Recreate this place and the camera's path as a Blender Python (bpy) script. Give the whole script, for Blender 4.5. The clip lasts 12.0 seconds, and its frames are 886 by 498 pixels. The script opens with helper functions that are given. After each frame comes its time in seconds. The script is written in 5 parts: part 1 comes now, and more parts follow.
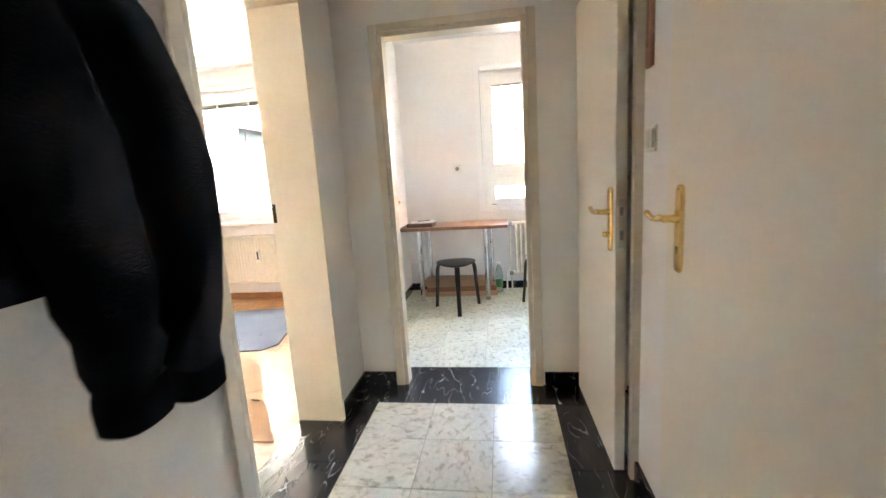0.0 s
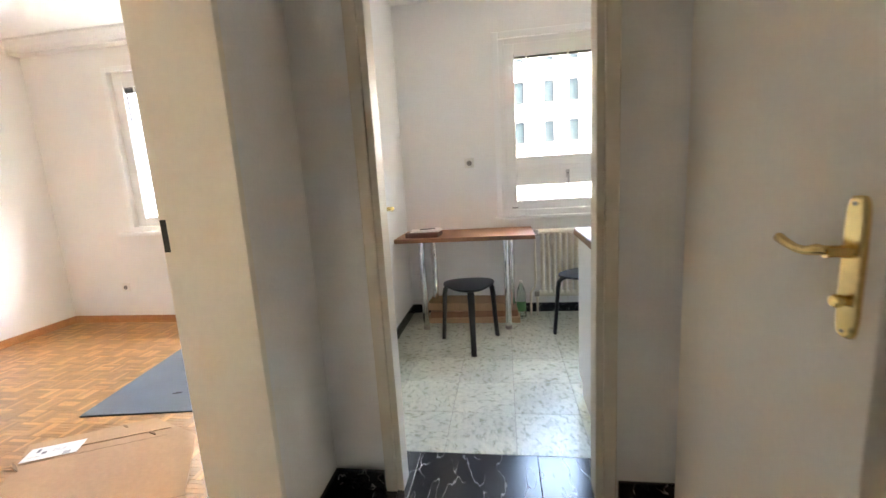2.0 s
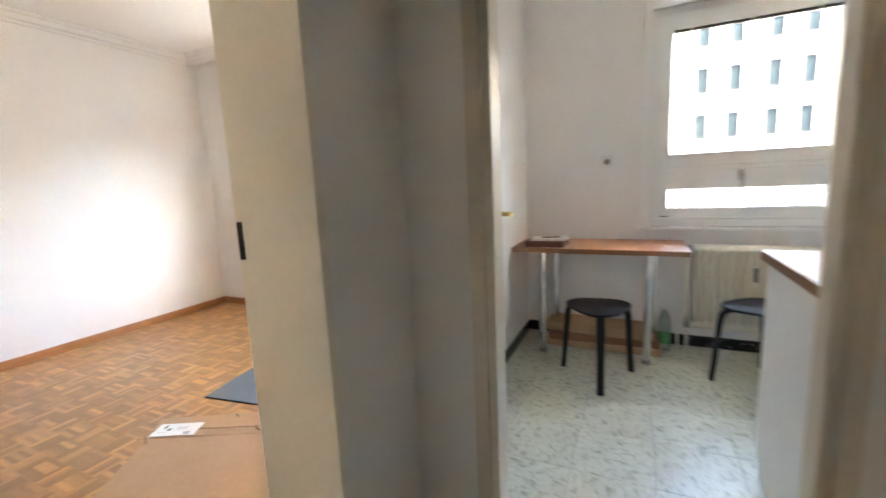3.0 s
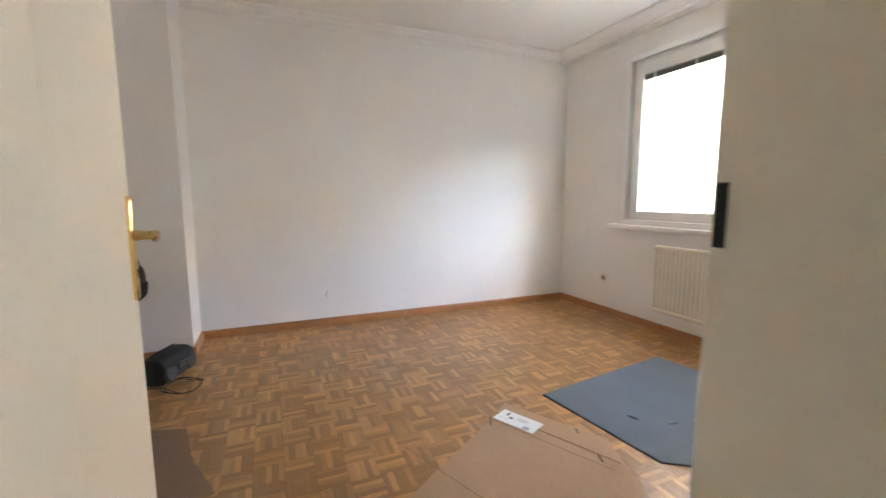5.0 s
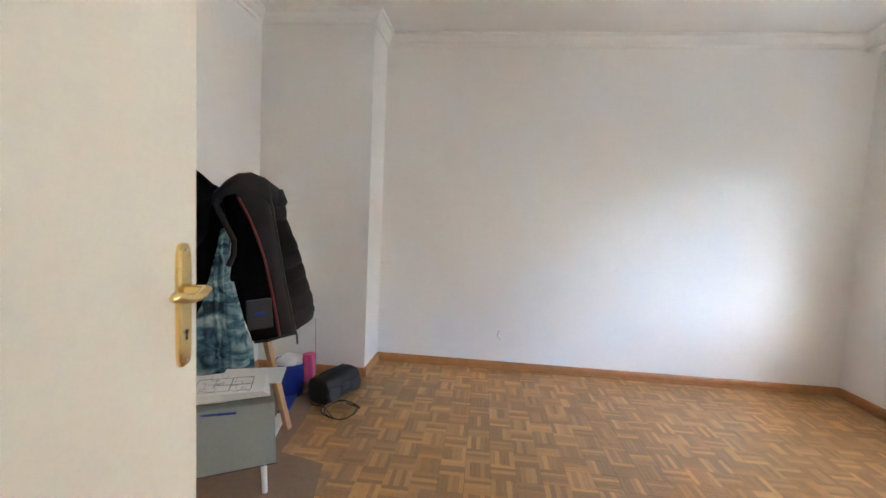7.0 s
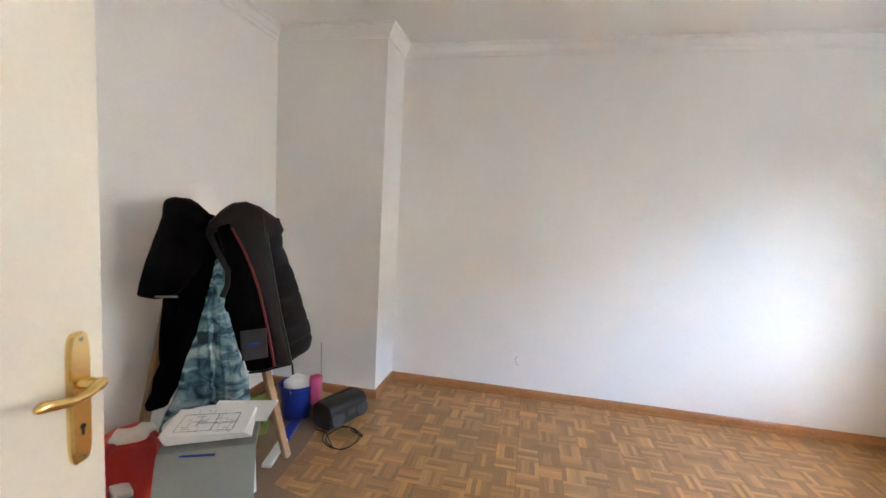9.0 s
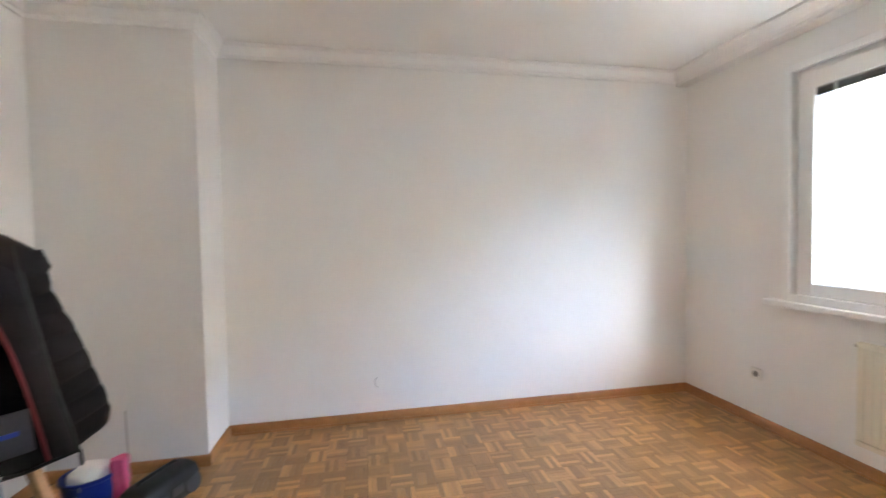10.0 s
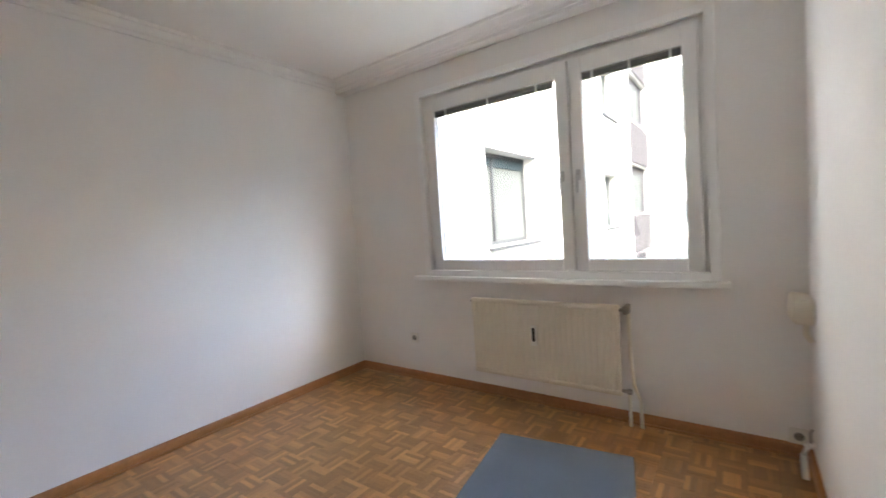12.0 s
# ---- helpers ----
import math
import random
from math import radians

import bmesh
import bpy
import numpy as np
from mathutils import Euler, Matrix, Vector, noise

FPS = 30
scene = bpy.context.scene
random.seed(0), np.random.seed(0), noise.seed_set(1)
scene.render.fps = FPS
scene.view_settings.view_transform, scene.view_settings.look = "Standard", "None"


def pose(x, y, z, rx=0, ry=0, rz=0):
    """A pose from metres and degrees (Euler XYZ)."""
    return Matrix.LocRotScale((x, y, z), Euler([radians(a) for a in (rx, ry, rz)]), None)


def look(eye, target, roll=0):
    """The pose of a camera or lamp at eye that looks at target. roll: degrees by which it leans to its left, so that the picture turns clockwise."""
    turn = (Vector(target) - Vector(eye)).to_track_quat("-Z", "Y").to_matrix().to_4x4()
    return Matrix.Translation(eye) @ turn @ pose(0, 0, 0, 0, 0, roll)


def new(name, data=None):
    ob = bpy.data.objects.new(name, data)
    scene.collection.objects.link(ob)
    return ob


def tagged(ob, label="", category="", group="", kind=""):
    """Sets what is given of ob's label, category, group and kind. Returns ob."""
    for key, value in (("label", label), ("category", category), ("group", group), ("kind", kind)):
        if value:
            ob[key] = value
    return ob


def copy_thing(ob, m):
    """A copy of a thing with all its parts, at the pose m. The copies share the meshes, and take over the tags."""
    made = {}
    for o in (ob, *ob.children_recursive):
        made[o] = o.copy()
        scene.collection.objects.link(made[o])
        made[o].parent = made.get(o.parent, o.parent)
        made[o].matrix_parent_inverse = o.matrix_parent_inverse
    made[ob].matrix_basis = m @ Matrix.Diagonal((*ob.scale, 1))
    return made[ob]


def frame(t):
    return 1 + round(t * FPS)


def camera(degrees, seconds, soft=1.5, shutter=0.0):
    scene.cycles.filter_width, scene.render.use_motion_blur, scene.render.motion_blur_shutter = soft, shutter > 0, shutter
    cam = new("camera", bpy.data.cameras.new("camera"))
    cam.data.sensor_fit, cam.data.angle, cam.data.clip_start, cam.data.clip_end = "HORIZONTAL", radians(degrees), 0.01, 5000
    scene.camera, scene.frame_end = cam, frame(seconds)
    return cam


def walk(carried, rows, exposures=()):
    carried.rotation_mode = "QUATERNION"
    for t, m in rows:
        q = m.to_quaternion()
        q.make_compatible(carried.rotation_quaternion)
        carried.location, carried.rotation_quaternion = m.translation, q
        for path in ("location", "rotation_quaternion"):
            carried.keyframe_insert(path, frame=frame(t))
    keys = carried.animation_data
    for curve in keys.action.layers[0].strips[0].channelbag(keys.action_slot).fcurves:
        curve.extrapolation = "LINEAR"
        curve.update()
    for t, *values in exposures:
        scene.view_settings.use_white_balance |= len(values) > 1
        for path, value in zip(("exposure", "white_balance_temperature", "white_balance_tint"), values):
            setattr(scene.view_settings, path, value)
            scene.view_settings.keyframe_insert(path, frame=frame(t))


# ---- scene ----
cam = camera(93.5, 12.0, shutter=0.5)
PATH = [
    (0, (0.111, 0.123, 1.205), (-0.171, 2.075, 0.874), -3.6),
    (0.5, (0.094, 0.38, 1.21), (-0.219, 2.326, 0.875), -3.8),
    (1, (0.057, 0.557, 1.196), (-0.241, 2.505, 0.852), -3.7),
    (1.5, (0.004, 0.805, 1.19), (-0.261, 2.757, 0.841), -3.8),
    (2, (-0.049, 0.996, 1.206), (-0.346, 2.944, 0.863), -3.5),
    (2.5, (-0.062, 1.133, 1.202), (-0.54, 3.045, 0.864), -3.3),
    (3, (-0.125, 1.325, 1.204), (-0.964, 3.114, 0.891), -2.6),
    (3.5, (-0.197, 1.47, 1.217), (-1.457, 2.999, 0.942), -1.8),
    (5.5, (-0.697, 1.427, 1.097), (-2.605, 1.983, 0.873), 0.4),
    (6, (-0.773, 1.468, 1.124), (-2.735, 1.809, 0.94), 1.1),
    (6.5, (-0.871, 1.585, 1.147), (-2.863, 1.669, 0.995), 1.6),
    (7, (-0.999, 1.709, 1.193), (-2.984, 1.519, 1.039), 2.6),
    (9, (-1.172, 1.906, 1.366), (-3.122, 1.501, 1.185), 3.0),
    (9.5, (-1.253, 1.832, 1.35), (-3.248, 1.83, 1.216), 1.5),
    (10, (-1.308, 1.809, 1.319), (-3.272, 2.181, 1.25), -1.0),
    (10.5, (-1.353, 1.812, 1.303), (-3.204, 2.567, 1.242), -2.5),
    (11, (-1.34, 1.82, 1.213), (-3.005, 2.927, 1.179), -2.2),
    (11.5, (-1.343, 1.832, 1.212), (-2.786, 3.216, 1.155), -3.2),
    (12, (-1.399, 1.771, 1.265), (-2.571, 3.387, 1.151), -3.9),
]
walk(cam, [(t, look(eye, target, roll)) for t, eye, target, roll in PATH],
     [(0.0, 7.66, 7050, 13), (1.0, 7.34, 7250, 13), (2.0, 6.88, 7050, 11), (3.0, 6.53, 6950, 10), (3.7, 6.33, 6750, 9), (5.5, 5.93, 6500, 8), (7.0, 6.08, 6180, 6), (9.5, 6.22, 6300, 8), (12.0, 5.42, 6300, 9)])

# ---- world and sun ----
world = bpy.data.worlds.new("sky")
scene.world = world
world.use_nodes = True
wn = world.node_tree
sky = wn.nodes.new("ShaderNodeTexSky")
sky.sky_type, sky.sun_disc = "NISHITA", False
sky.sun_elevation, sky.sun_rotation = radians(41), radians(115)
sky.air_density, sky.dust_density = 1.0, 5.0
wn.nodes["Background"].inputs["Strength"].default_value = 0.15
wn.links.new(sky.outputs[0], wn.nodes["Background"].inputs["Color"])
sun = new("sun", bpy.data.lights.new("sun", "SUN"))
sun.data.energy, sun.data.angle, sun.data.color = 0.5, radians(12), (1.0, 0.975, 0.94)
sun.matrix_world = look((23, -10.7, 22), (0, 0, 0))
# portals that guide the sky's light through the two windows
for nm, x, y, w in (("portal_room", -2.475, 4.86, 1.80), ("portal_kitchen", 0.48, 5.02, 1.02)):
    lamp = new(nm, bpy.data.lights.new(nm, "AREA"))
    lamp.data.shape, lamp.data.size, lamp.data.size_y = "RECTANGLE", w, 1.32
    lamp.data.cycles.is_portal = True
    lamp.matrix_world = pose(x, y, 1.57, -90, 0, 0)


scene.cycles.max_bounces, scene.cycles.diffuse_bounces = 16, 10


# ---- building helpers ----
def link(a, b):
    return a.id_data.links.new(a, b)


def material(name, colour, rough=0.6, metal=0.0, vary=0.06, scale=6.0, grain=90.0, bump=0.03, spec=0.5, island=0.0, each=0.0):
    """Base colour varied at two scales, with a fine relief."""
    m = bpy.data.materials.new(name)
    m.use_nodes = True
    n = m.node_tree.nodes
    bsdf = n["Principled BSDF"]
    bsdf.inputs["Roughness"].default_value = rough
    bsdf.inputs["Metallic"].default_value = metal
    bsdf.inputs["Specular IOR Level"].default_value = spec
    co = n.new("ShaderNodeTexCoord")
    big, fine = n.new("ShaderNodeTexNoise"), n.new("ShaderNodeTexNoise")
    big.inputs["Scale"].default_value, fine.inputs["Scale"].default_value = scale, grain
    big.inputs["Detail"].default_value = 4
    link(co.outputs["Object"], big.inputs["Vector"])
    link(co.outputs["Object"], fine.inputs["Vector"])
    add = n.new("ShaderNodeMath")
    add.operation = "ADD"
    link(big.outputs["Fac"], add.inputs[0])
    link(fine.outputs["Fac"], add.inputs[1])
    ramp = n.new("ShaderNodeMapRange")
    ramp.inputs["From Min"].default_value, ramp.inputs["From Max"].default_value = 0.6, 1.4
    ramp.inputs["To Min"].default_value, ramp.inputs["To Max"].default_value = 1 - vary, 1 + vary
    link(add.outputs[0], ramp.inputs["Value"])
    val = ramp.outputs[0]
    for amount, node, out in ((island, "ShaderNodeNewGeometry", "Random Per Island"), (each, "ShaderNodeObjectInfo", "Random")):
        if amount:
            r = n.new("ShaderNodeMapRange")
            r.inputs["To Min"].default_value, r.inputs["To Max"].default_value = 1 - amount, 1 + amount
            link(n.new(node).outputs[out], r.inputs["Value"])
            mul = n.new("ShaderNodeMath")
            mul.operation = "MULTIPLY"
            link(val, mul.inputs[0])
            link(r.outputs[0], mul.inputs[1])
            val = mul.outputs[0]
    sc = n.new("ShaderNodeVectorMath")
    sc.operation = "SCALE"
    sc.inputs[0].default_value = colour[:3]
    link(val, sc.inputs["Scale"])
    link(sc.outputs[0], bsdf.inputs["Base Color"])
    if bump:
        b = n.new("ShaderNodeBump")
        b.inputs["Strength"].default_value, b.inputs["Distance"].default_value = bump, 0.02
        link(fine.outputs["Fac"], b.inputs["Height"])
        link(b.outputs[0], bsdf.inputs["Normal"])
    return m


def box(bm, x0, x1, y0, y1, z0, z1, m=None, bevel=0.0):
    """A box between the given bounds, laid by m, with softened edges if asked."""
    vs = [Vector((x, y, z)) for z in (z0, z1) for y in (y0, y1) for x in (x0, x1)]
    made = [bm.verts.new(m @ v if m else v) for v in vs]
    fs = [bm.faces.new([made[i] for i in f]) for f in ((0, 2, 3, 1), (4, 5, 7, 6), (0, 1, 5, 4), (2, 6, 7, 3), (0, 4, 6, 2), (1, 3, 7, 5))]
    if bevel:
        edges = list({e for f in fs for e in f.edges})
        bmesh.ops.bevel(bm, geom=edges, offset=bevel, segments=2, profile=0.5, affect="EDGES")
    return bm


def tube(bm, pts, r, seg=10, cap=True, radii=None):
    """A round bar along the points."""
    pts = [Vector(p) for p in pts]
    rings = []
    up = Vector((0.123, 0.456, 0.88))
    for i, p in enumerate(pts):
        d = (pts[min(i + 1, len(pts) - 1)] - pts[max(i - 1, 0)]).normalized()
        a = d.cross(up)
        if a.length < 0.05:
            a = d.cross(Vector((1, 0, 0)))
        a.normalize()
        b = d.cross(a)
        rr = radii[i] if radii else r
        rings.append([bm.verts.new(p + rr * (math.cos(2 * math.pi * k / seg) * a + math.sin(2 * math.pi * k / seg) * b)) for k in range(seg)])
    for u, v in zip(rings, rings[1:]):
        for k in range(seg):
            bm.faces.new((u[k], u[(k + 1) % seg], v[(k + 1) % seg], v[k]))
    if cap:
        bm.faces.new(list(reversed(rings[0])))
        bm.faces.new(rings[-1])
    return bm


def mesh(name, bm, mat, smooth=False):
    bmesh.ops.recalc_face_normals(bm, faces=bm.faces)
    data = bpy.data.meshes.new(name)
    bm.to_mesh(data)
    bm.free()
    if smooth:
        data.polygons.foreach_set("use_smooth", [True] * len(data.polygons))
        data.set_sharp_from_angle(angle=radians(40))
    data.materials.append(mat)
    return data


def part(name, bm, mat, parent=None, label="", smooth=False):
    """Links a bmesh as one mesh object, under a thing or a part."""
    ob = new(name, mesh(name, bm, mat, smooth))
    if parent:
        ob.parent = parent
    return tagged(ob, label)


def thing(name, m, label, category, group="", kind=""):
    ob = new(name)
    ob.empty_display_size = 0.1
    ob.matrix_world = m
    return tagged(ob, label, category, group, kind)


def structure(name, bm, mat, label, category):
    return tagged(part(name, bm, mat), label, category, "", "structure")


def B():
    return bmesh.new()


def holed(bm, axis, a0, a1, b0, b1, z0, z1, holes):
    """A wall that runs along the axis from a0 to a1, b0..b1 thick, with openings (a, a, z, z)."""
    def put(p, q, u, v):
        if q - p > 1e-4 and v - u > 1e-4:
            box(bm, *((p, q, b0, b1) if axis == "x" else (b0, b1, p, q)), u, v)
    at = a0
    for h0, h1, u, v in sorted(holes):
        put(at, h0, z0, z1)
        put(h0, h1, z0, u)
        put(h0, h1, v, z1)
        at = h1
    put(at, a1, z0, z1)
    return bm


def rings(bm, loops, closed=True, caps=True):
    """Skins a row of loops of equal length."""
    made = [[bm.verts.new(p) for p in lp] for lp in loops]
    n = len(made[0])
    for u, v in zip(made, made[1:]):
        for k in range(n if closed else n - 1):
            bm.faces.new((u[k], u[(k + 1) % n], v[(k + 1) % n], v[k]))
    if caps and closed:
        bm.faces.new(list(reversed(made[0])))
        bm.faces.new(made[-1])
    return bm


def oval(c, a, b, seg=16, power=2.0):
    """A loop about c with half-axes a and b (vectors); a higher power makes it squarer."""
    out = []
    for k in range(seg):
        t = 2 * math.pi * k / seg
        cs, sn = math.cos(t), math.sin(t)
        out.append(Vector(c) + Vector(a) * math.copysign(abs(cs) ** (2 / power), cs) + Vector(b) * math.copysign(abs(sn) ** (2 / power), sn))
    return out


def rough_up(bm, amount, scale, seed=0):
    for v in bm.verts:
        v.co += amount * noise.noise_vector(v.co * scale + Vector((seed, seed * 2, 0)))
    return bm


# ---- materials ----
WALL = material("white_wall_paint", (0.84, 0.825, 0.805), 0.9, vary=0.03, scale=2.2, grain=110, bump=0.11, spec=0.2)
CEIL = material("ceiling_paint", (0.85, 0.84, 0.82), 0.92, vary=0.02, scale=1.0, grain=120, bump=0.08, spec=0.2)
CREAM = material("cream_door_lacquer", (0.83, 0.78, 0.68), 0.42, vary=0.025, scale=1.5, grain=60, bump=0.02)
FRAMEC = material("beige_frame_lacquer", (0.70, 0.63, 0.52), 0.4, vary=0.03, scale=2, grain=60, bump=0.02)
PVC = material("white_window_plastic", (0.85, 0.85, 0.84), 0.35, vary=0.015, bump=0.0)
RADW = material("radiator_enamel", (0.76, 0.71, 0.60), 0.4, vary=0.03, scale=4, bump=0.0)
SKIRT = material("oiled_wood_skirting", (0.38, 0.170, 0.057), 0.42, vary=0.2, scale=14, grain=70, bump=0.02)
JOINT = material("parquet_joint", (0.10, 0.055, 0.025), 0.7, vary=0.2)
GROUT = material("grout", (0.34, 0.32, 0.26), 0.9, vary=0.15)
BRASS = material("polished_brass", (0.83, 0.60, 0.25), 0.2, 1.0, vary=0.1, scale=30, bump=0.0)
CHROME = material("chrome", (0.72, 0.72, 0.72), 0.12, 1.0, vary=0.03, bump=0.0)
STEEL = material("dull_steel", (0.36, 0.33, 0.30), 0.4, 1.0, vary=0.15, bump=0.0)
BEECH = material("beech_laminate", (0.43, 0.19, 0.085), 0.4, vary=0.14, scale=18, grain=120, bump=0.01)
EDGE = material("dark_laminate_edge", (0.26, 0.12, 0.055), 0.45, vary=0.1)
BLACKW = material("black_lacquered_wood", (0.013, 0.011, 0.010), 0.45, vary=0.2, spec=0.25)
BLACKP = material("black_plastic", (0.009, 0.009, 0.0095), 0.45, vary=0.2, bump=0.02)
GRILLE = material("dark_grey_speaker_mesh", (0.05, 0.05, 0.052), 0.45, vary=0.3, scale=60, grain=400, bump=0.3)
# near-black: the closet's lack of light is put into its surfaces' colour
CLOSETSHADE = material("closet_shade_black", (0.02, 0.018, 0.016), 0.9)
CARD = material("brown_cardboard", (0.45, 0.285, 0.165), 0.85, vary=0.07, scale=4, grain=40, bump=0.05)
# brown paper, with the shadow lying on it put into a darker brown
KRAFT = material("shaded_brown_paper", (0.27, 0.165, 0.10), 0.85, vary=0.12, scale=5, grain=40, bump=0.06)
CARDE = material("cardboard_crease", (0.25, 0.15, 0.085), 0.9, vary=0.1)
MAT = material("grey_foam_mat", (0.135, 0.155, 0.175), 0.85, vary=0.12, scale=5, grain=200, bump=0.15)
MATD = material("dark_mat_edge", (0.02, 0.022, 0.025), 0.9)
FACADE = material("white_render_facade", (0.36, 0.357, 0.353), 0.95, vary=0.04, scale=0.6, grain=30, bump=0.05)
# same white render, darkened for the wing to offset its brighter daylight
FACADEW = material("darkened_wing_render", (0.235, 0.234, 0.233), 0.95, vary=0.04, scale=0.5, grain=30, bump=0.05)
GLASSW = material("wing_window_glass", (0.034, 0.037, 0.037), 0.3, vary=0.2, scale=1.5, bump=0.0, spec=0.0)
# dull render of the unseen block added to cut eastern sky light
EASTF = material("sky_blocker_render", (0.22, 0.205, 0.185), 0.95, vary=0.05, scale=0.5)
LEATHER = material("brown_leather", (0.15, 0.062, 0.036), 0.5, vary=0.2, scale=20)
# near-black for pale mauve: recess shade and overbright daylight are offset in the colour
LOGGIA = material("darkened_loggia_mauve", (0.018, 0.0173, 0.0195), 0.9, vary=0.06, spec=0.0)
PARAPET = material("darkened_parapet_grey", (0.0255, 0.0245, 0.0268), 0.8, vary=0.05, spec=0.0)
FARFRAME = material("grey_far_window_frame", (0.018, 0.019, 0.021), 0.6, vary=0.1, bump=0.0, spec=0.1)
GLASSF = material("far_window_glass", (0.015, 0.021, 0.0245), 0.3, vary=0.3, scale=0.8, bump=0.0, spec=0.0)
GROUND = material("courtyard_ground", (0.09, 0.09, 0.08), 0.95, vary=0.3, scale=0.3, grain=8)
PAPER = material("white_paper", (0.80, 0.79, 0.77), 0.9, vary=0.03, bump=0.0)
INK = material("grey_print", (0.20, 0.20, 0.21), 0.9)
PALEINK = material("pale_print", (0.42, 0.42, 0.42), 0.9)
NAVY = material("navy_fleece", (0.008, 0.009, 0.016), 0.95, vary=0.25, scale=9, grain=300, bump=0.3, spec=0.15)
BLACKC = material("black_jacket_cloth", (0.005, 0.0045, 0.0055), 0.85, vary=0.3, scale=9, grain=220, bump=0.2, spec=0.06)
VESTG = material("quilted_grey_nylon", (0.024, 0.019, 0.0215), 0.6, vary=0.2, scale=12, grain=180, bump=0.1, spec=0.18)
POCKET = material("grey_pocket_mesh", (0.05, 0.048, 0.055), 0.8, vary=0.15)
LINING = material("black_vest_lining", (0.0045, 0.004, 0.0045), 0.8, vary=0.2, spec=0.05)
REDP = material("dark_red_piping", (0.16, 0.012, 0.018), 0.6)
BLUE = material("blue_plastic", (0.012, 0.035, 0.26), 0.4, vary=0.08, bump=0.0)
PINK = material("pink_cloth", (0.72, 0.11, 0.25), 0.85, vary=0.1, scale=15)
GREEN = material("green_cloth", (0.30, 0.34, 0.08), 0.9, vary=0.15)
RED = material("red_plastic", (0.55, 0.03, 0.02), 0.4, vary=0.1)
TEAL = material("teal_plastic", (0.03, 0.25, 0.30), 0.4)
WOODL = material("raw_spruce_wood", (0.46, 0.28, 0.15), 0.65, vary=0.15, scale=10, grain=80, bump=0.04)
GREYB = material("grey_painted_board", (0.27, 0.275, 0.24), 0.6, vary=0.07, scale=6, bump=0.02)
WOODR = material("reddish_wood_plaque", (0.40, 0.20, 0.135), 0.5, vary=0.2, scale=20, grain=90)
BLIND = material("brown_blind_slats", (0.085, 0.07, 0.06), 0.5, vary=0.15)
SOCK = material("white_switch_plastic", (0.78, 0.76, 0.70), 0.35, vary=0.02, bump=0.0)
SOCKD = material("grey_socket_well", (0.24, 0.225, 0.205), 0.5)
GASKET = material("dark_rubber_gasket", (0.07, 0.07, 0.075), 0.7, bump=0.0)
HANDLE = material("grey_window_handle", (0.52, 0.52, 0.52), 0.35, vary=0.03, bump=0.0)
SCUFF = material("grey_scuff", (0.42, 0.41, 0.41), 0.9)
PETG = material("clear_bottle_plastic", (0.70, 0.86, 0.77), 0.12, vary=0.1, bump=0.0)
PETG.node_tree.nodes["Principled BSDF"].inputs["Transmission Weight"].default_value = 0.9
LABELG = material("bottle_label", (0.10, 0.30, 0.10), 0.5)


def pane_glass():
    m = bpy.data.materials.new("window_glass")
    m.use_nodes = True
    n = m.node_tree.nodes
    n.remove(n["Principled BSDF"])
    clear, gloss, mix = n.new("ShaderNodeBsdfTransparent"), n.new("ShaderNodeBsdfGlossy"), n.new("ShaderNodeMixShader")
    gloss.inputs["Roughness"].default_value = 0.02
    clear.inputs["Color"].default_value = (0.96, 0.98, 0.97, 1)
    mix.inputs["Fac"].default_value = 0.05
    link(clear.outputs[0], mix.inputs[1])
    link(gloss.outputs[0], mix.inputs[2])
    link(mix.outputs[0], n["Material Output"].inputs["Surface"])
    return m


PANE = pane_glass()


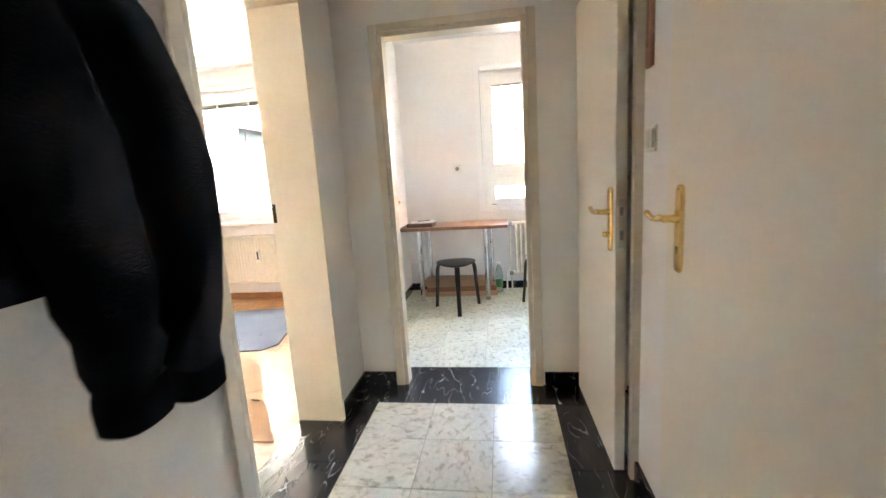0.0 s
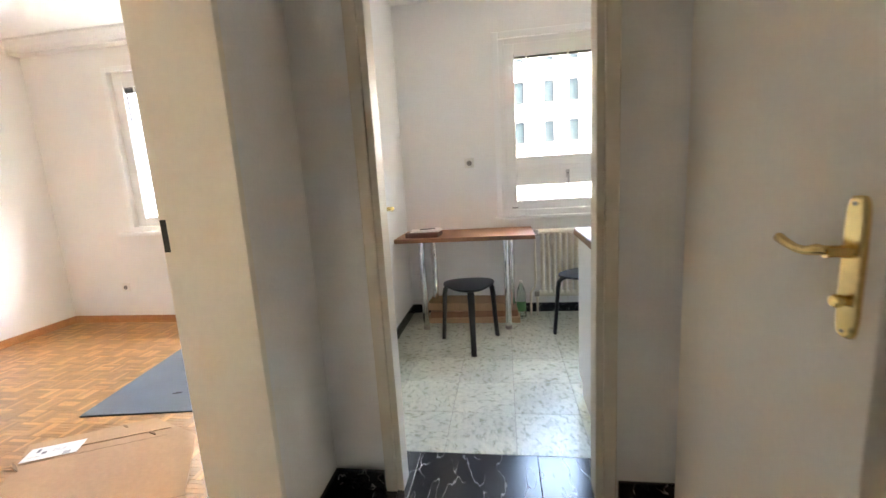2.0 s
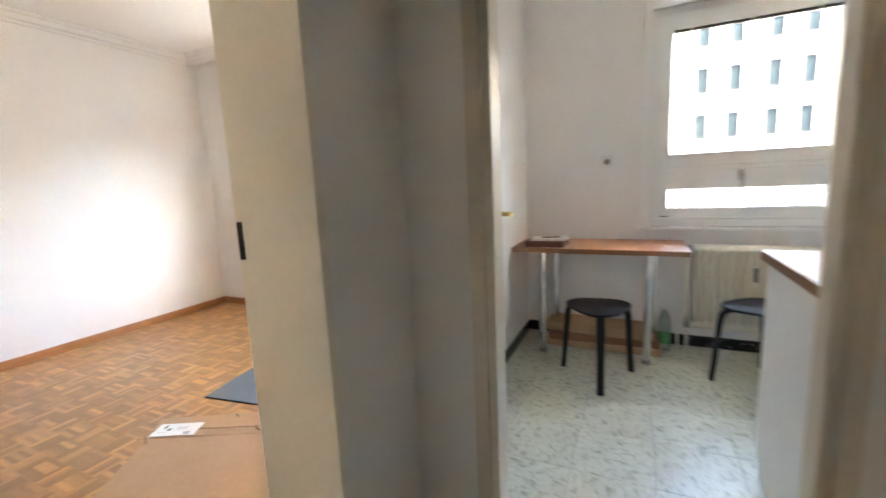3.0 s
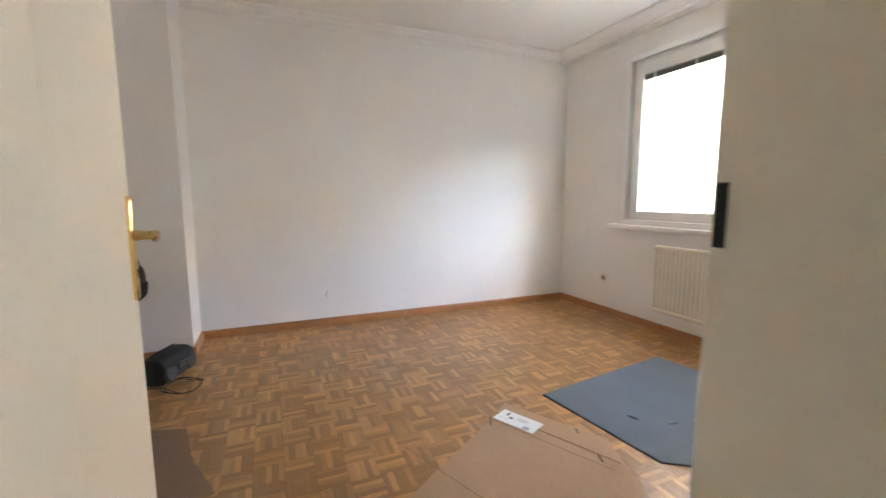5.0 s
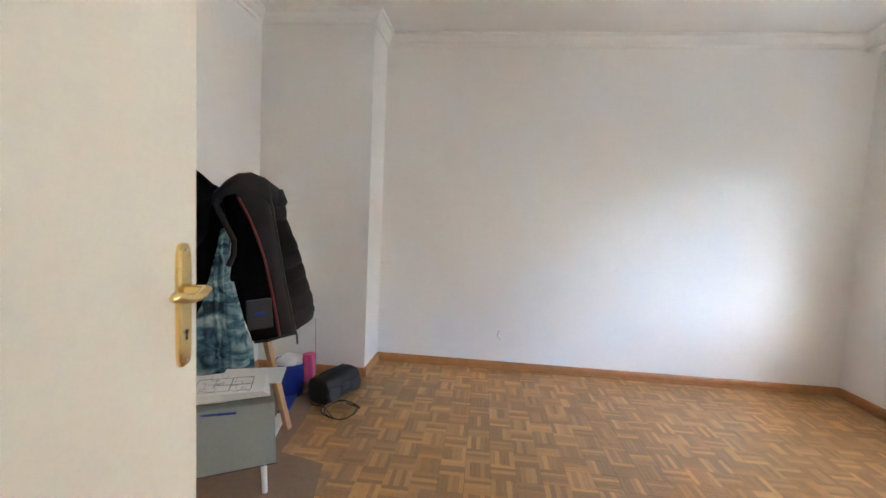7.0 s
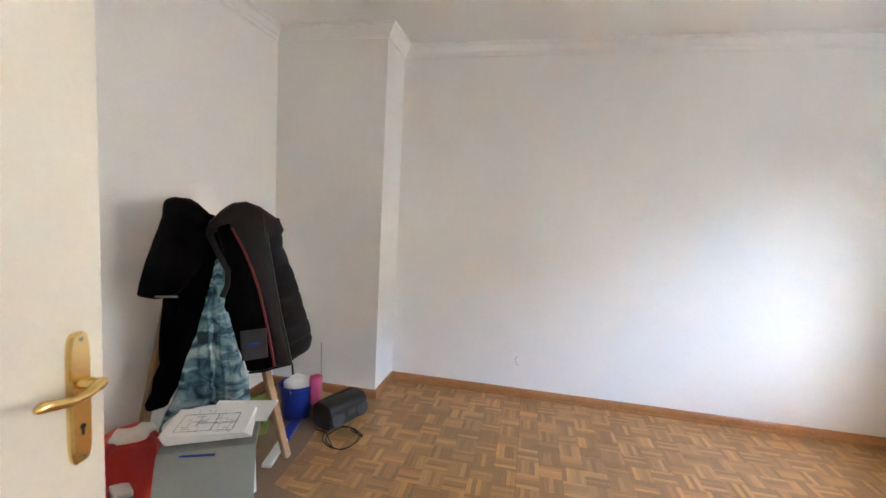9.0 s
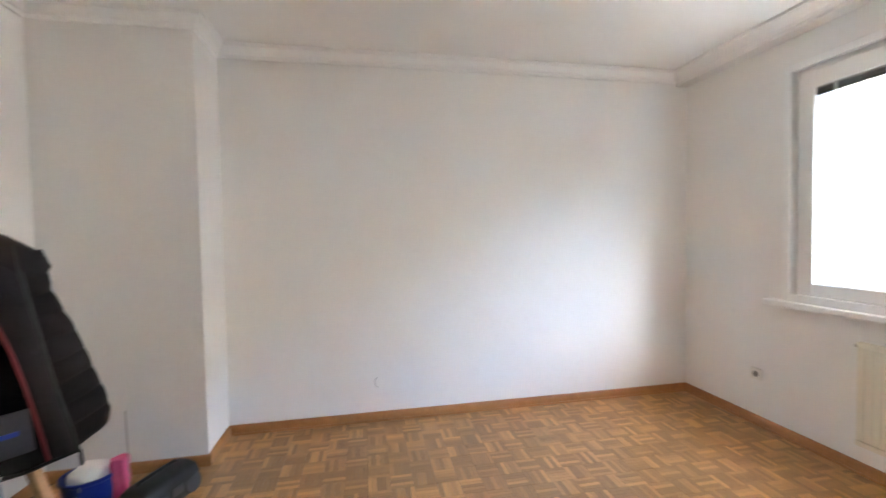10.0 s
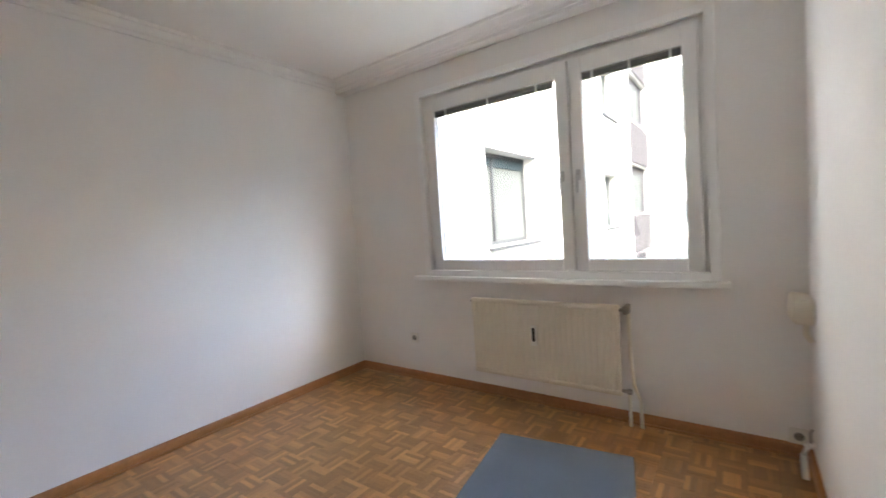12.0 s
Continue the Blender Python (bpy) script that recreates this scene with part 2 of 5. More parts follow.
def veined(name, ground, vein, rough, width, scale, stretch, mottled=False):
    """Polished stone or printed tile: a ground with thin broken veins or many small flecks, shifted for each piece."""
    m = material(name, ground, rough, vary=0.12, scale=5, grain=40, bump=0.0, each=0.05)
    n = m.node_tree.nodes
    bsdf = n["Principled BSDF"]
    base = bsdf.inputs["Base Color"].links[0].from_socket
    co, info = n.new("ShaderNodeTexCoord"), n.new("ShaderNodeObjectInfo")
    spread, mapping = n.new("ShaderNodeVectorMath"), n.new("ShaderNodeMapping")
    spread.operation = "SCALE"
    spread.inputs[0].default_value = (37, 23, 11)
    link(info.outputs["Random"], spread.inputs["Scale"])
    mapping.inputs["Rotation"].default_value = (0, 0, radians(38))
    mapping.inputs["Scale"].default_value = (1, stretch, 1)
    link(co.outputs["Object"], mapping.inputs["Vector"])
    add = n.new("ShaderNodeVectorMath")
    link(mapping.outputs[0], add.inputs[0])
    link(spread.outputs[0], add.inputs[1])
    tex, mask = n.new("ShaderNodeTexNoise"), n.new("ShaderNodeTexNoise")
    tex.inputs["Scale"].default_value, tex.inputs["Detail"].default_value = scale, 6 if mottled else 1.5
    tex.inputs["Distortion"].default_value = 0.6 if mottled else 0.15
    mask.inputs["Scale"].default_value = scale * 0.8
    link(add.outputs[0], tex.inputs["Vector"])
    link(add.outputs[0], mask.inputs["Vector"])
    if mottled:
        band = n.new("ShaderNodeMapRange")
        band.inputs["From Min"].default_value, band.inputs["From Max"].default_value = 0.49, 0.49 + width
        link(tex.outputs["Fac"], band.inputs["Value"])
    else:
        off, ab = n.new("ShaderNodeMath"), n.new("ShaderNodeMath")
        off.operation, ab.operation = "SUBTRACT", "ABSOLUTE"
        off.inputs[1].default_value = 0.5
        link(tex.outputs["Fac"], off.inputs[0])
        link(off.outputs[0], ab.inputs[0])
        band = n.new("ShaderNodeMapRange")
        band.inputs["From Min"].default_value, band.inputs["From Max"].default_value = width, 0.0
        link(ab.outputs[0], band.inputs["Value"])
    gate = n.new("ShaderNodeMapRange")
    gate.inputs["From Min"].default_value, gate.inputs["From Max"].default_value = (0.32, 0.55) if mottled else (0.46, 0.57)
    link(mask.outputs["Fac"], gate.inputs["Value"])
    mul = n.new("ShaderNodeMath")
    mul.operation = "MULTIPLY"
    link(band.outputs[0], mul.inputs[0])
    link(gate.outputs[0], mul.inputs[1])
    mix = n.new("ShaderNodeMix")
    mix.data_type = "RGBA"
    mix.inputs[7].default_value = (*vein, 1)
    link(mul.outputs[0], mix.inputs[0])
    link(base, mix.inputs[6])
    link(mix.outputs[2], bsdf.inputs["Base Color"])
    return m


BLACKM = veined("black_marble", (0.016, 0.0155, 0.017), (0.50, 0.48, 0.46), 0.20, 0.015, 20.0, 0.30)
TILE = veined("pale_marbled_tile", (0.66, 0.64, 0.53), (0.37, 0.33, 0.215), 0.21, 0.20, 34.0, 0.6, True)
TILEK = veined("pale_green_marbled_tile", (0.62, 0.63, 0.52), (0.37, 0.39, 0.29), 0.27, 0.17, 44.0, 0.6, True)


def parquet(name, island, each):
    """Oiled oak, each slat with its own tone and a grain along its length."""
    m = material(name, (0.385, 0.193, 0.069), 0.36, vary=0.16, scale=5, grain=60, bump=0.015, island=island, each=each)
    for node in list(m.node_tree.nodes):
        if node.bl_idname == "ShaderNodeMapRange" and node.inputs["Value"].is_linked and node.inputs["Value"].links[0].from_socket.name in ("Random", "Random Per Island"):
            src = node.inputs["Value"].links[0].from_socket
            few = m.node_tree.nodes.new("ShaderNodeMath")
            few.operation = "POWER"
            few.inputs[1].default_value = 1.9
            link(src, few.inputs[0])
            link(few.outputs[0], node.inputs["Value"])
            node.inputs["To Min"].default_value, node.inputs["To Max"].default_value = 0.80, 1.50
    return m


SLAT, SLATO = parquet("oak_parquet", 0.36, 0.0), parquet("oak_parquet_slat", 0.0, 0.36)


def camouflage():
    m = material("blue_patterned_cloth", (0.10, 0.20, 0.24), 0.85, vary=0.2, scale=10, grain=120, bump=0.1)
    n = m.node_tree.nodes
    bsdf = n["Principled BSDF"]
    co, mp, tex, ramp = n.new("ShaderNodeTexCoord"), n.new("ShaderNodeMapping"), n.new("ShaderNodeTexNoise"), n.new("ShaderNodeValToRGB")
    mp.inputs["Scale"].default_value = (1, 1, 1.8)
    mp.inputs["Rotation"].default_value = (0.3, 0.5, 0)
    tex.inputs["Scale"].default_value, tex.inputs["Detail"].default_value, tex.inputs["Distortion"].default_value = 7.5, 4, 1.6
    e = ramp.color_ramp.elements
    e[0].position, e[0].color = 0.34, (0.02, 0.045, 0.07, 1)
    e[1].position, e[1].color = 0.68, (0.42, 0.52, 0.55, 1)
    for p, c in ((0.42, (0.06, 0.14, 0.19, 1)), (0.50, (0.15, 0.27, 0.31, 1)), (0.57, (0.26, 0.38, 0.41, 1))):
        x = e.new(p)
        x.color = c
    link(co.outputs["Object"], mp.inputs[0])
    link(mp.outputs[0], tex.inputs["Vector"])
    link(tex.outputs["Fac"], ramp.inputs[0])
    link(ramp.outputs[0], bsdf.inputs["Base Color"])
    return m


CAMO = camouflage()

CH = 2.58            # ceiling height
FY, KY = 4.40, 4.56  # inner faces of the outer wall, room and kitchen

# ---- structure ----
b = B()
holed(b, "x", -4.55, -1.0, FY, FY + 0.36, 0, CH, [(-3.42, -1.53, 0.88, 2.27)])
structure("wall_north_room", b, WALL, "white painted outer wall around a wide window", "wall")
b = B()
holed(b, "x", -1.0, 2.5, KY, KY + 0.36, 0, CH, [(-0.06, 1.02, 0.85, 2.25)])
structure("wall_north_kitchen", b, WALL, "white painted kitchen wall around a window", "wall")
structure("wall_west", box(B(), -4.55, -4.29, -0.1, FY, 0, CH), WALL, "bare white painted wall with daylight falling across", "wall")
structure("wall_south_room", box(B(), -4.29, -0.97, -0.1, 0.07, 0, CH), WALL, "plain white painted wall behind the coats", "wall")
structure("wall_pier_room", box(B(), -4.29, -3.915, 0.07, 0.89, 0, CH), WALL, "white wall pier stepping out in the corner", "wall")
b = B()
holed(b, "y", -1.2, 2.62, -0.97, -0.75, 0, CH, [(1.26, 2.035, 0, 2.03)])
box(b, -0.97, -0.9, 2.62, KY, 0, CH)
structure("wall_between_room_and_hall", b, WALL, "white painted partition with an open doorway", "wall")
structure("wall_east_room", box(B(), -1.15, -0.97, 2.4, FY, 0, CH), WALL, "white painted wall beside the window corner", "wall")
b = B()
holed(b, "x", -0.75, 2.5, 2.41, 2.475, 0, CH, [(-0.50, 0.27, 0, 1.98)])
structure("wall_between_hall_and_kitchen", b, WALL, "white painted partition with the kitchen doorway", "wall")
b = B()
holed(b, "y", -1.2, 2.41, 0.60, 0.75, 0, CH, [(1.69, 2.36, 0, 2.0), (0.57, 1.43, 0, 2.0)])
structure("wall_east_hall", b, WALL, "white painted hall wall with two doors", "wall")
structure("wall_south_hall", box(B(), -0.97, 1.6, -1.35, -1.2, 0, CH), WALL, "plain white end wall of the hall", "wall")
structure("wall_east_kitchen", box(B(), 2.5, 2.65, 2.41, KY + 0.36, 0, CH), WALL, "plain white kitchen wall", "wall")
# closet surfaces carry their shade as colour, so the door gap reads black
structure("wall_closet", box(B(), 1.5, 1.6, -1.2, 2.41, 0, CH), CLOSETSHADE, "dark wall of an unlit closet", "wall")
structure("ceiling", box(B(), -4.55, 2.65, -1.35, 4.94, CH, CH + 0.2), CEIL, "plain white plaster ceiling", "ceiling")
floor_room = structure("floor_room", box(B(), -4.29, -0.98, 0.0, FY, -0.2, -0.004), JOINT, "worn oak mosaic parquet in small squares", "floor")
floor_hall = structure("floor_hall", box(B(), -0.98, 0.75, -1.2, 2.41, -0.2, -0.004), GROUT, "pale marbled tiles framed by black marble", "floor")
floor_kitchen = structure("floor_kitchen", box(B(), -0.9, 2.5, 2.41, KY, -0.2, -0.004), GROUT, "pale green marbled kitchen floor tiles", "floor")
structure("floor_closet", box(B(), 0.75, 1.5, -1.2, 2.41, -0.2, -0.004), CLOSETSHADE, "dark floor of an unlit closet", "floor")
structure("soffit", box(B(), -4.29, -1.15, 4.30, FY, 2.475, CH), WALL, "white boxed-in beam above the window", "soffit")

# plaster cornice: stepped and rounded profile swept along the wall tops
PROF = [(0.0, -0.085), (0.012, -0.085), (0.016, -0.065), (0.03, -0.055), (0.045, -0.03), (0.05, -0.022), (0.062, -0.018), (0.066, 0.0), (0.0, 0.0)]


def cornice(name, p, q, inward, m0=0.0, m1=0.0):
    """A run from p to q; m0 and m1 mitre its ends (1 opens, -1 closes)."""
    p, q, i = Vector((*p, 0)), Vector((*q, 0)), Vector((*inward, 0))
    d = (q - p).normalized()
    loops = []
    for end, k in ((p, m0), (q, m1)):
        loops.append([end + i * u + d * u * k * (1 if end is p else -1) + Vector((0, 0, CH + v)) for u, v in PROF])
    return structure(name, rings(B(), loops), CEIL, "white moulded plaster cornice", "cornice")


cornice("cornice_1", (-4.29, 0.89), (-4.29, 4.30), (1, 0), 1, 1)
cornice("cornice_2", (-4.29, 4.30), (-1.15, 4.30), (0, -1), 1, 1)
cornice("cornice_3", (-3.915, 0.07), (-3.915, 0.89), (1, 0), 1, -1)
cornice("cornice_4", (-3.915, 0.89), (-4.29, 0.89), (0, 1), -1, 1)
cornice("cornice_5", (-3.915, 0.07), (-1.0, 0.07), (0, 1), 1, 1)


# wooden skirting with a rounded top
def skirting(name, p, q, inward, mat=None, h=0.062, th=0.018, label="brown oiled wooden skirting board"):
    p, q, i = Vector((*p, 0)), Vector((*q, 0)), Vector((*inward, 0))
    prof = [(0, 0), (th, 0), (th, h * 0.6), (th * 0.8, h * 0.85), (th * 0.45, h), (0, h)]
    loops = [[e + i * u + Vector((0, 0, v)) for u, v in prof] for e in (p, q)]
    return structure(name, rings(B(), loops), mat or SKIRT, label, "skirting")


skirting("baseboard_1", (-4.29, 0.89), (-4.29, FY), (1, 0))
skirting("baseboard_2", (-4.272, FY), (-1.15, FY), (0, -1))
skirting("baseboard_3", (-3.915, 0.07), (-3.915, 0.908), (1, 0))
skirting("baseboard_4", (-4.272, 0.89), (-3.915, 0.89), (0, 1))
skirting("baseboard_5", (-3.897, 0.07), (-1.03, 0.07), (0, 1))
skirting("baseboard_6", (-1.15, 2.4), (-1.15, FY - 0.018), (-1, 0))
# thin quarter bead in front of the long skirting
for nm, p, q in (("trim_1", (-4.266, 0.92), (-4.266, 4.374)), ("trim_2", (-4.26, 4.376), (-1.17, 4.376))):
    structure(nm, tube(B(), [(*p, 0.005), (*q, 0.005)], 0.008, 8), SKIRT, "thin brown wooden bead along the skirting", "bead")

# black stone skirting in hall and kitchen
for k, (x0, x1, y0, y1) in enumerate(((-0.75, -0.55, 2.395, 2.41), (0.325, 0.60, 2.395, 2.41), (-0.75, -0.735, 2.04, 2.395), (0.585, 0.60, 1.46, 1.66),
                                      (-0.75, -0.735, -1.2, 1.19), (0.585, 0.60, -1.2, 0.5))):
    structure("baseboard_hall_%d" % (k + 1), box(B(), x0, x1, y0, y1, 0, 0.082, None, 0.003), BLACKM, "black veined marble skirting", "skirting")
for k, (x0, x1, y0, y1) in enumerate(((-0.9, 2.5, KY - 0.015, KY), (-0.9, -0.885, 2.7, KY - 0.015))):
    structure("baseboard_kitchen_%d" % (k + 1), box(B(), x0, x1, y0, y1, 0, 0.078, None, 0.003), BLACKM, "black veined marble skirting", "skirting")


# ---- doors ----
def lever_set(parent, m, knob=False):
    """Long brass plate with a swan-neck lever, keyhole and screws, on a face whose outward normal is -y of m; the lever points to +x."""
    def P(pts):
        return [m @ Vector(p) for p in pts]
    bm = B()
    loops = []
    for d, k in ((0.0, 1.0), (-0.006, 1.0), (-0.010, 0.8)):
        lp = []
        for t in range(24):
            a = 2 * math.pi * t / 24
            cx, cz = math.cos(a), math.sin(a)
            x = 0.0215 * k * math.copysign(abs(cx) ** 0.5, cx)
            z = 0.121 * (k if k == 1 else 0.965) * math.copysign(abs(cz) ** 0.35, cz)
            lp.append(m @ Vector((x, d, z - 0.03)))
        loops.append(lp)
    rings(bm, loops)
    plate = part("handle_plate", bm, BRASS, parent, "polished brass handle plate", True)
    bm = B()
    tube(bm, P([(0, -0.008, 0), (0, -0.030, 0), (0, -0.048, 0)]), 0.010, 14, True, [0.013, 0.010, 0.011])
    tube(bm, P([(-0.006, -0.048, 0.003), (0.012, -0.050, 0.002), (0.035, -0.052, -0.004), (0.06, -0.053, -0.004), (0.085, -0.053, 0.002), (0.108, -0.052, 0.008), (0.118, -0.05, 0.006)]),
         0.01, 12, True, [0.007, 0.0100, 0.0085, 0.0078, 0.0085, 0.0095, 0.005])
    part("lever", bm, BRASS, plate, "curved brass lever", True)
    bm = B()
    if knob:
        tube(bm, P([(0, -0.008, -0.085), (0, -0.024, -0.085), (0, -0.030, -0.085)]), 0.011, 14, True, [0.008, 0.012, 0.009])
        part("thumb_turn", bm, BRASS, plate, "round brass thumb turn", True)
    else:
        tube(bm, P([(0, -0.0095, -0.082), (0, -0.0112, -0.082)]), 0.005, 12)
        box(bm, -0.002, 0.002, -0.0112, -0.0095, -0.098, -0.084, m)
        part("keyhole", bm, BLACKP, plate, "dark keyhole")
    for z in (0.078, -0.138):
        part("screw", tube(B(), P([(0, -0.009, z), (0, -0.0115, z)]), 0.0035, 10), STEEL, plate)
    return plate


def door_leaf(name, m, width, label, knob=False, sides=(1, -1), height=1.985, lever_z=1.05, inset=0.055, flip=1):
    """A flush leaf hinged at its origin, running along +x; faces at y = 0 and y = 0.04."""
    d = thing(name, m, label, "door")
    leaf = part("leaf", box(B(), 0, width, 0, 0.04, 0.006, height, None, 0.003), CREAM, d)
    part("latch_plate", box(B(), width, width + 0.0012, 0.011, 0.029, lever_z - 0.13, lever_z + 0.05), FRAMEC, leaf, "painted latch plate on the edge")
    part("latch_bolt", box(B(), width + 0.0012, width + 0.007, 0.014, 0.026, lever_z - 0.010, lever_z + 0.022, None, 0.002), STEEL, leaf, "steel latch bolt")
    part("dead_bolt", box(B(), width + 0.0012, width + 0.004, 0.014, 0.026, lever_z - 0.10, lever_z - 0.065), STEEL, leaf, "steel dead bolt")
    for s in sides:
        if s > 0:
            lever_set(d, pose(width - inset, 0, lever_z) @ Matrix.Scale(-1, 4, (1, 0, 0)), knob)
        else:
            lever_set(d, pose(width - inset, 0.04, lever_z, 0, 0, 180) @ Matrix.Scale(flip, 4, (1, 0, 0)), False)
    for z in (0.25, 1.72):
        part("hinge", tube(B(), [(-0.006, 0.046, z), (-0.006, 0.046, z + 0.08)], 0.008, 10), BRASS, d, "brass barrel hinge", True)
    return d


def door_frame(name, bm, label):
    return structure(name, bm, FRAMEC, label, "door frame")


# room doorway: deep lining and flat architraves
b = B()
box(b, -0.985, -0.735, 2.01, 2.035, 0, 2.03, None, 0.003)
box(b, -0.985, -0.735, 1.26, 1.285, 0, 2.03, None, 0.003)
box(b, -0.985, -0.735, 1.285, 2.01, 2.005, 2.03, None, 0.003)
fr = tagged(part("door_frame_room", b, CREAM), "cream lacquered lining of the room doorway", "door frame", "", "structure")
for x0, x1 in ((-0.75, -0.736), (-0.984, -0.97)):
    part("architrave", box(B(), x0, x1, 1.20, 1.26, 0, 2.09, None, 0.003), CREAM, fr)
    part("architrave", box(B(), x0, x1, 1.26, 2.035, 2.03, 2.09, None, 0.003), CREAM, fr)
part("architrave", box(B(), -0.984, -0.97, 2.035, 2.09, 0, 2.09, None, 0.003), CREAM, fr)
part("strike_plate", box(B(), -0.980, -0.962, 2.0085, 2.01, 1.045, 1.135, None, 0.0005), BLACKP, fr, "dark metal strike plate")
# kitchen doorway
b = B()
for x0, x1 in ((-0.50, -0.475), (0.245, 0.27)):
    box(b, x0, x1, 2.40, 2.485, 0, 1.98, None, 0.003)
box(b, -0.475, 0.245, 2.40, 2.485, 1.955, 1.98, None, 0.003)
fr = door_frame("door_frame_kitchen", b, "beige lacquered frame of the kitchen doorway")
for y0, y1 in ((2.392, 2.41), (2.475, 2.49)):
    part("architrave", box(B(), -0.545, -0.50, y0, y1, 0, 2.02, None, 0.004), FRAMEC, fr)
    part("architrave", box(B(), 0.27, 0.315, y0, y1, 0, 2.02, None, 0.004), FRAMEC, fr)
    part("architrave", box(B(), -0.50, 0.27, y0, y1, 1.98, 2.02, None, 0.004), FRAMEC, fr)
# closet doorway and flat door in the hall's long wall
b = B()
box(b, 0.571, 0.76, 1.655, 1.69, 0, 2.0, None, 0.003)
box(b, 0.588, 0.76, 2.36, 2.39, 0, 2.0, None, 0.003)
box(b, 0.588, 0.76, 1.655, 2.39, 2.0, 2.04, None, 0.003)
door_frame("door_frame_closet", b, "beige lacquered frame of the closet doorway")
b = B()
box(b, 0.596, 0.75, 0.545, 0.57, 0, 2.0)
box(b, 0.596, 0.75, 0.57, 1.43, 1.99, 2.03)
door_frame("door_frame_entrance", b, "dark-edged frame of the flush door")

door_leaf("door_1", pose(-1.005, 1.245, 0, 0, 0, 188.5), 0.80, "open cream flush door with polished brass lever", sides=(1, -1), lever_z=1.03)
door_leaf("door_2", pose(-0.487, 2.497, 0, 0, 0, 107.5), 0.765, "cream kitchen door folded back to the wall", sides=(1, -1))
door_leaf("door_3", pose(0.510, 2.392, 0, 0, 0, 271), 0.69, "cream closet door standing ajar, brass handle", knob=True, sides=(1,), lever_z=1.045)
door_leaf("door_4", pose(0.634, 0.575, 0, 0, 0, 90), 0.85, "closed cream flush door with long brass handle plate", sides=(-1,), lever_z=1.06, inset=0.098, flip=-1)


# ---- windows ----
def bars(bm, x0, x1, z0, z1, w, y0, y1, bev=0.004, wt=None, wb=None):
    wt, wb = wt or w, wb or w
    box(bm, x0, x0 + w, y0, y1, z0, z1, None, bev)
    box(bm, x1 - w, x1, y0, y1, z0, z1, None, bev)
    box(bm, x0 + w, x1 - w, y0, y1, z1 - wt, z1, None, bev)
    box(bm, x0 + w, x1 - w, y0, y1, z0, z0 + wb, None, bev)
    return bm


def window_handle(parent, x, y, z, down=True):
    bm = B()
    box(bm, x - 0.014, x + 0.014, y - 0.010, y, z - 0.033, z + 0.033, None, 0.004)
    tube(bm, [(x, y - 0.008, z), (x, y - 0.04, z), (x + 0.001, y - 0.046, z - 0.012), (x + 0.002, y - 0.046, z - 0.06), (x + 0.002, y - 0.044, z - 0.115)], 0.009, 10, True, [0.01, 0.009, 0.009, 0.009, 0.007])
    part("handle", bm, HANDLE, parent, "pale grey window handle", True)


def sash(win, x0, x1, z0, z1, y, w, handle_x=None, handle_z=None, wt=None):
    s = part("sash", bars(B(), x0, x1, z0, z1, w, y, y + 0.06, 0.006, wt), PVC, win)
    p = part("pane", box(B(), x0 + w - 0.005, x1 - w + 0.005, y + 0.032, y + 0.036, z0 + w - 0.005, z1 - (wt or w) + 0.005), PANE, s)
    p.visible_shadow = False
    part("gasket", bars(B(), x0 + w - 0.003, x1 - w + 0.003, z0 + w - 0.003, z1 - (wt or w) + 0.003, 0.006, y + 0.026, y + 0.042, 0.0), GASKET, s, "thin dark rubber gasket")
    if handle_x is not None:
        window_handle(s, handle_x, y, handle_z)
    return s


def pulled_up_blind(x0, x1, z, y, drop=0.045):
    """A venetian blind gathered at the top: head rail, stack of slats, bottom rail, cord clips and a wand."""
    t = thing("venetian_blind", pose(0, 0, 0), "brown venetian blind gathered up under the sash", "blind", "gathered window blinds")
    part("head_rail", box(B(), x0, x1, y - 0.022, y + 0.004, z - 0.012, z + 0.004, None, 0.002), STEEL, t)
    for k in range(6):
        zz = z - 0.014 - k * (drop - 0.02) / 6
        part("slat", box(B(), x0 + 0.005, x1 - 0.005, y - 0.020, y + 0.002, zz - 0.0022, zz), BLIND, t)
    part("bottom_rail", box(B(), x0 + 0.004, x1 - 0.004, y - 0.022, y + 0.004, z - drop, z - drop + 0.009, None, 0.002), BLIND, t)
    for f in (0.12, 0.5, 0.88):
        xx = x0 + f * (x1 - x0)
        part("clip", box(B(), xx - 0.006, xx + 0.006, y - 0.025, y + 0.005, z - drop - 0.004, z + 0.006, None, 0.001), SOCK, t)
    return t


def cord(x, y, z0, z1):
    t = thing("blind_cord", pose(x, y, z1), "thin pale cord hanging beside the sash", "cord")
    part("string", tube(B(), [(0, 0, 0), (0.004, -0.003, (z0 - z1) * 0.5), (0, 0, z0 - z1)], 0.0016, 6), SOCK, t)
    part("pull", tube(B(), [(0, 0, z0 - z1), (0, 0, z0 - z1 - 0.035)], 0.005, 8, True, [0.003, 0.006]), SOCK, t)


# room window
w1 = tagged(part("window_1", bars(B(), -3.42, -1.53, 0.88, 2.27, 0.045, FY + 0.022, FY + 0.095, 0.004), PVC), "white two-sash plastic window with brown blinds", "window", "", "structure")
part("casing", bars(B(), -3.462, -1.50, 0.872, 2.305, 0.046, FY - 0.036, FY, 0.005), PVC, w1)
part("window_sill", box(B(), -3.56, -1.46, FY - 0.075, FY + 0.012, 0.838, 0.872, None, 0.006), PVC, w1, "white window sill board")
part("mullion", box(B(), -2.29, -2.235, FY + 0.026, FY + 0.09, 0.925, 2.225, None, 0.003), PVC, w1)
sash(w1, -3.373, -2.271, 0.918, 2.232, FY - 0.012, 0.075, -2.325, 1.52, 0.10)
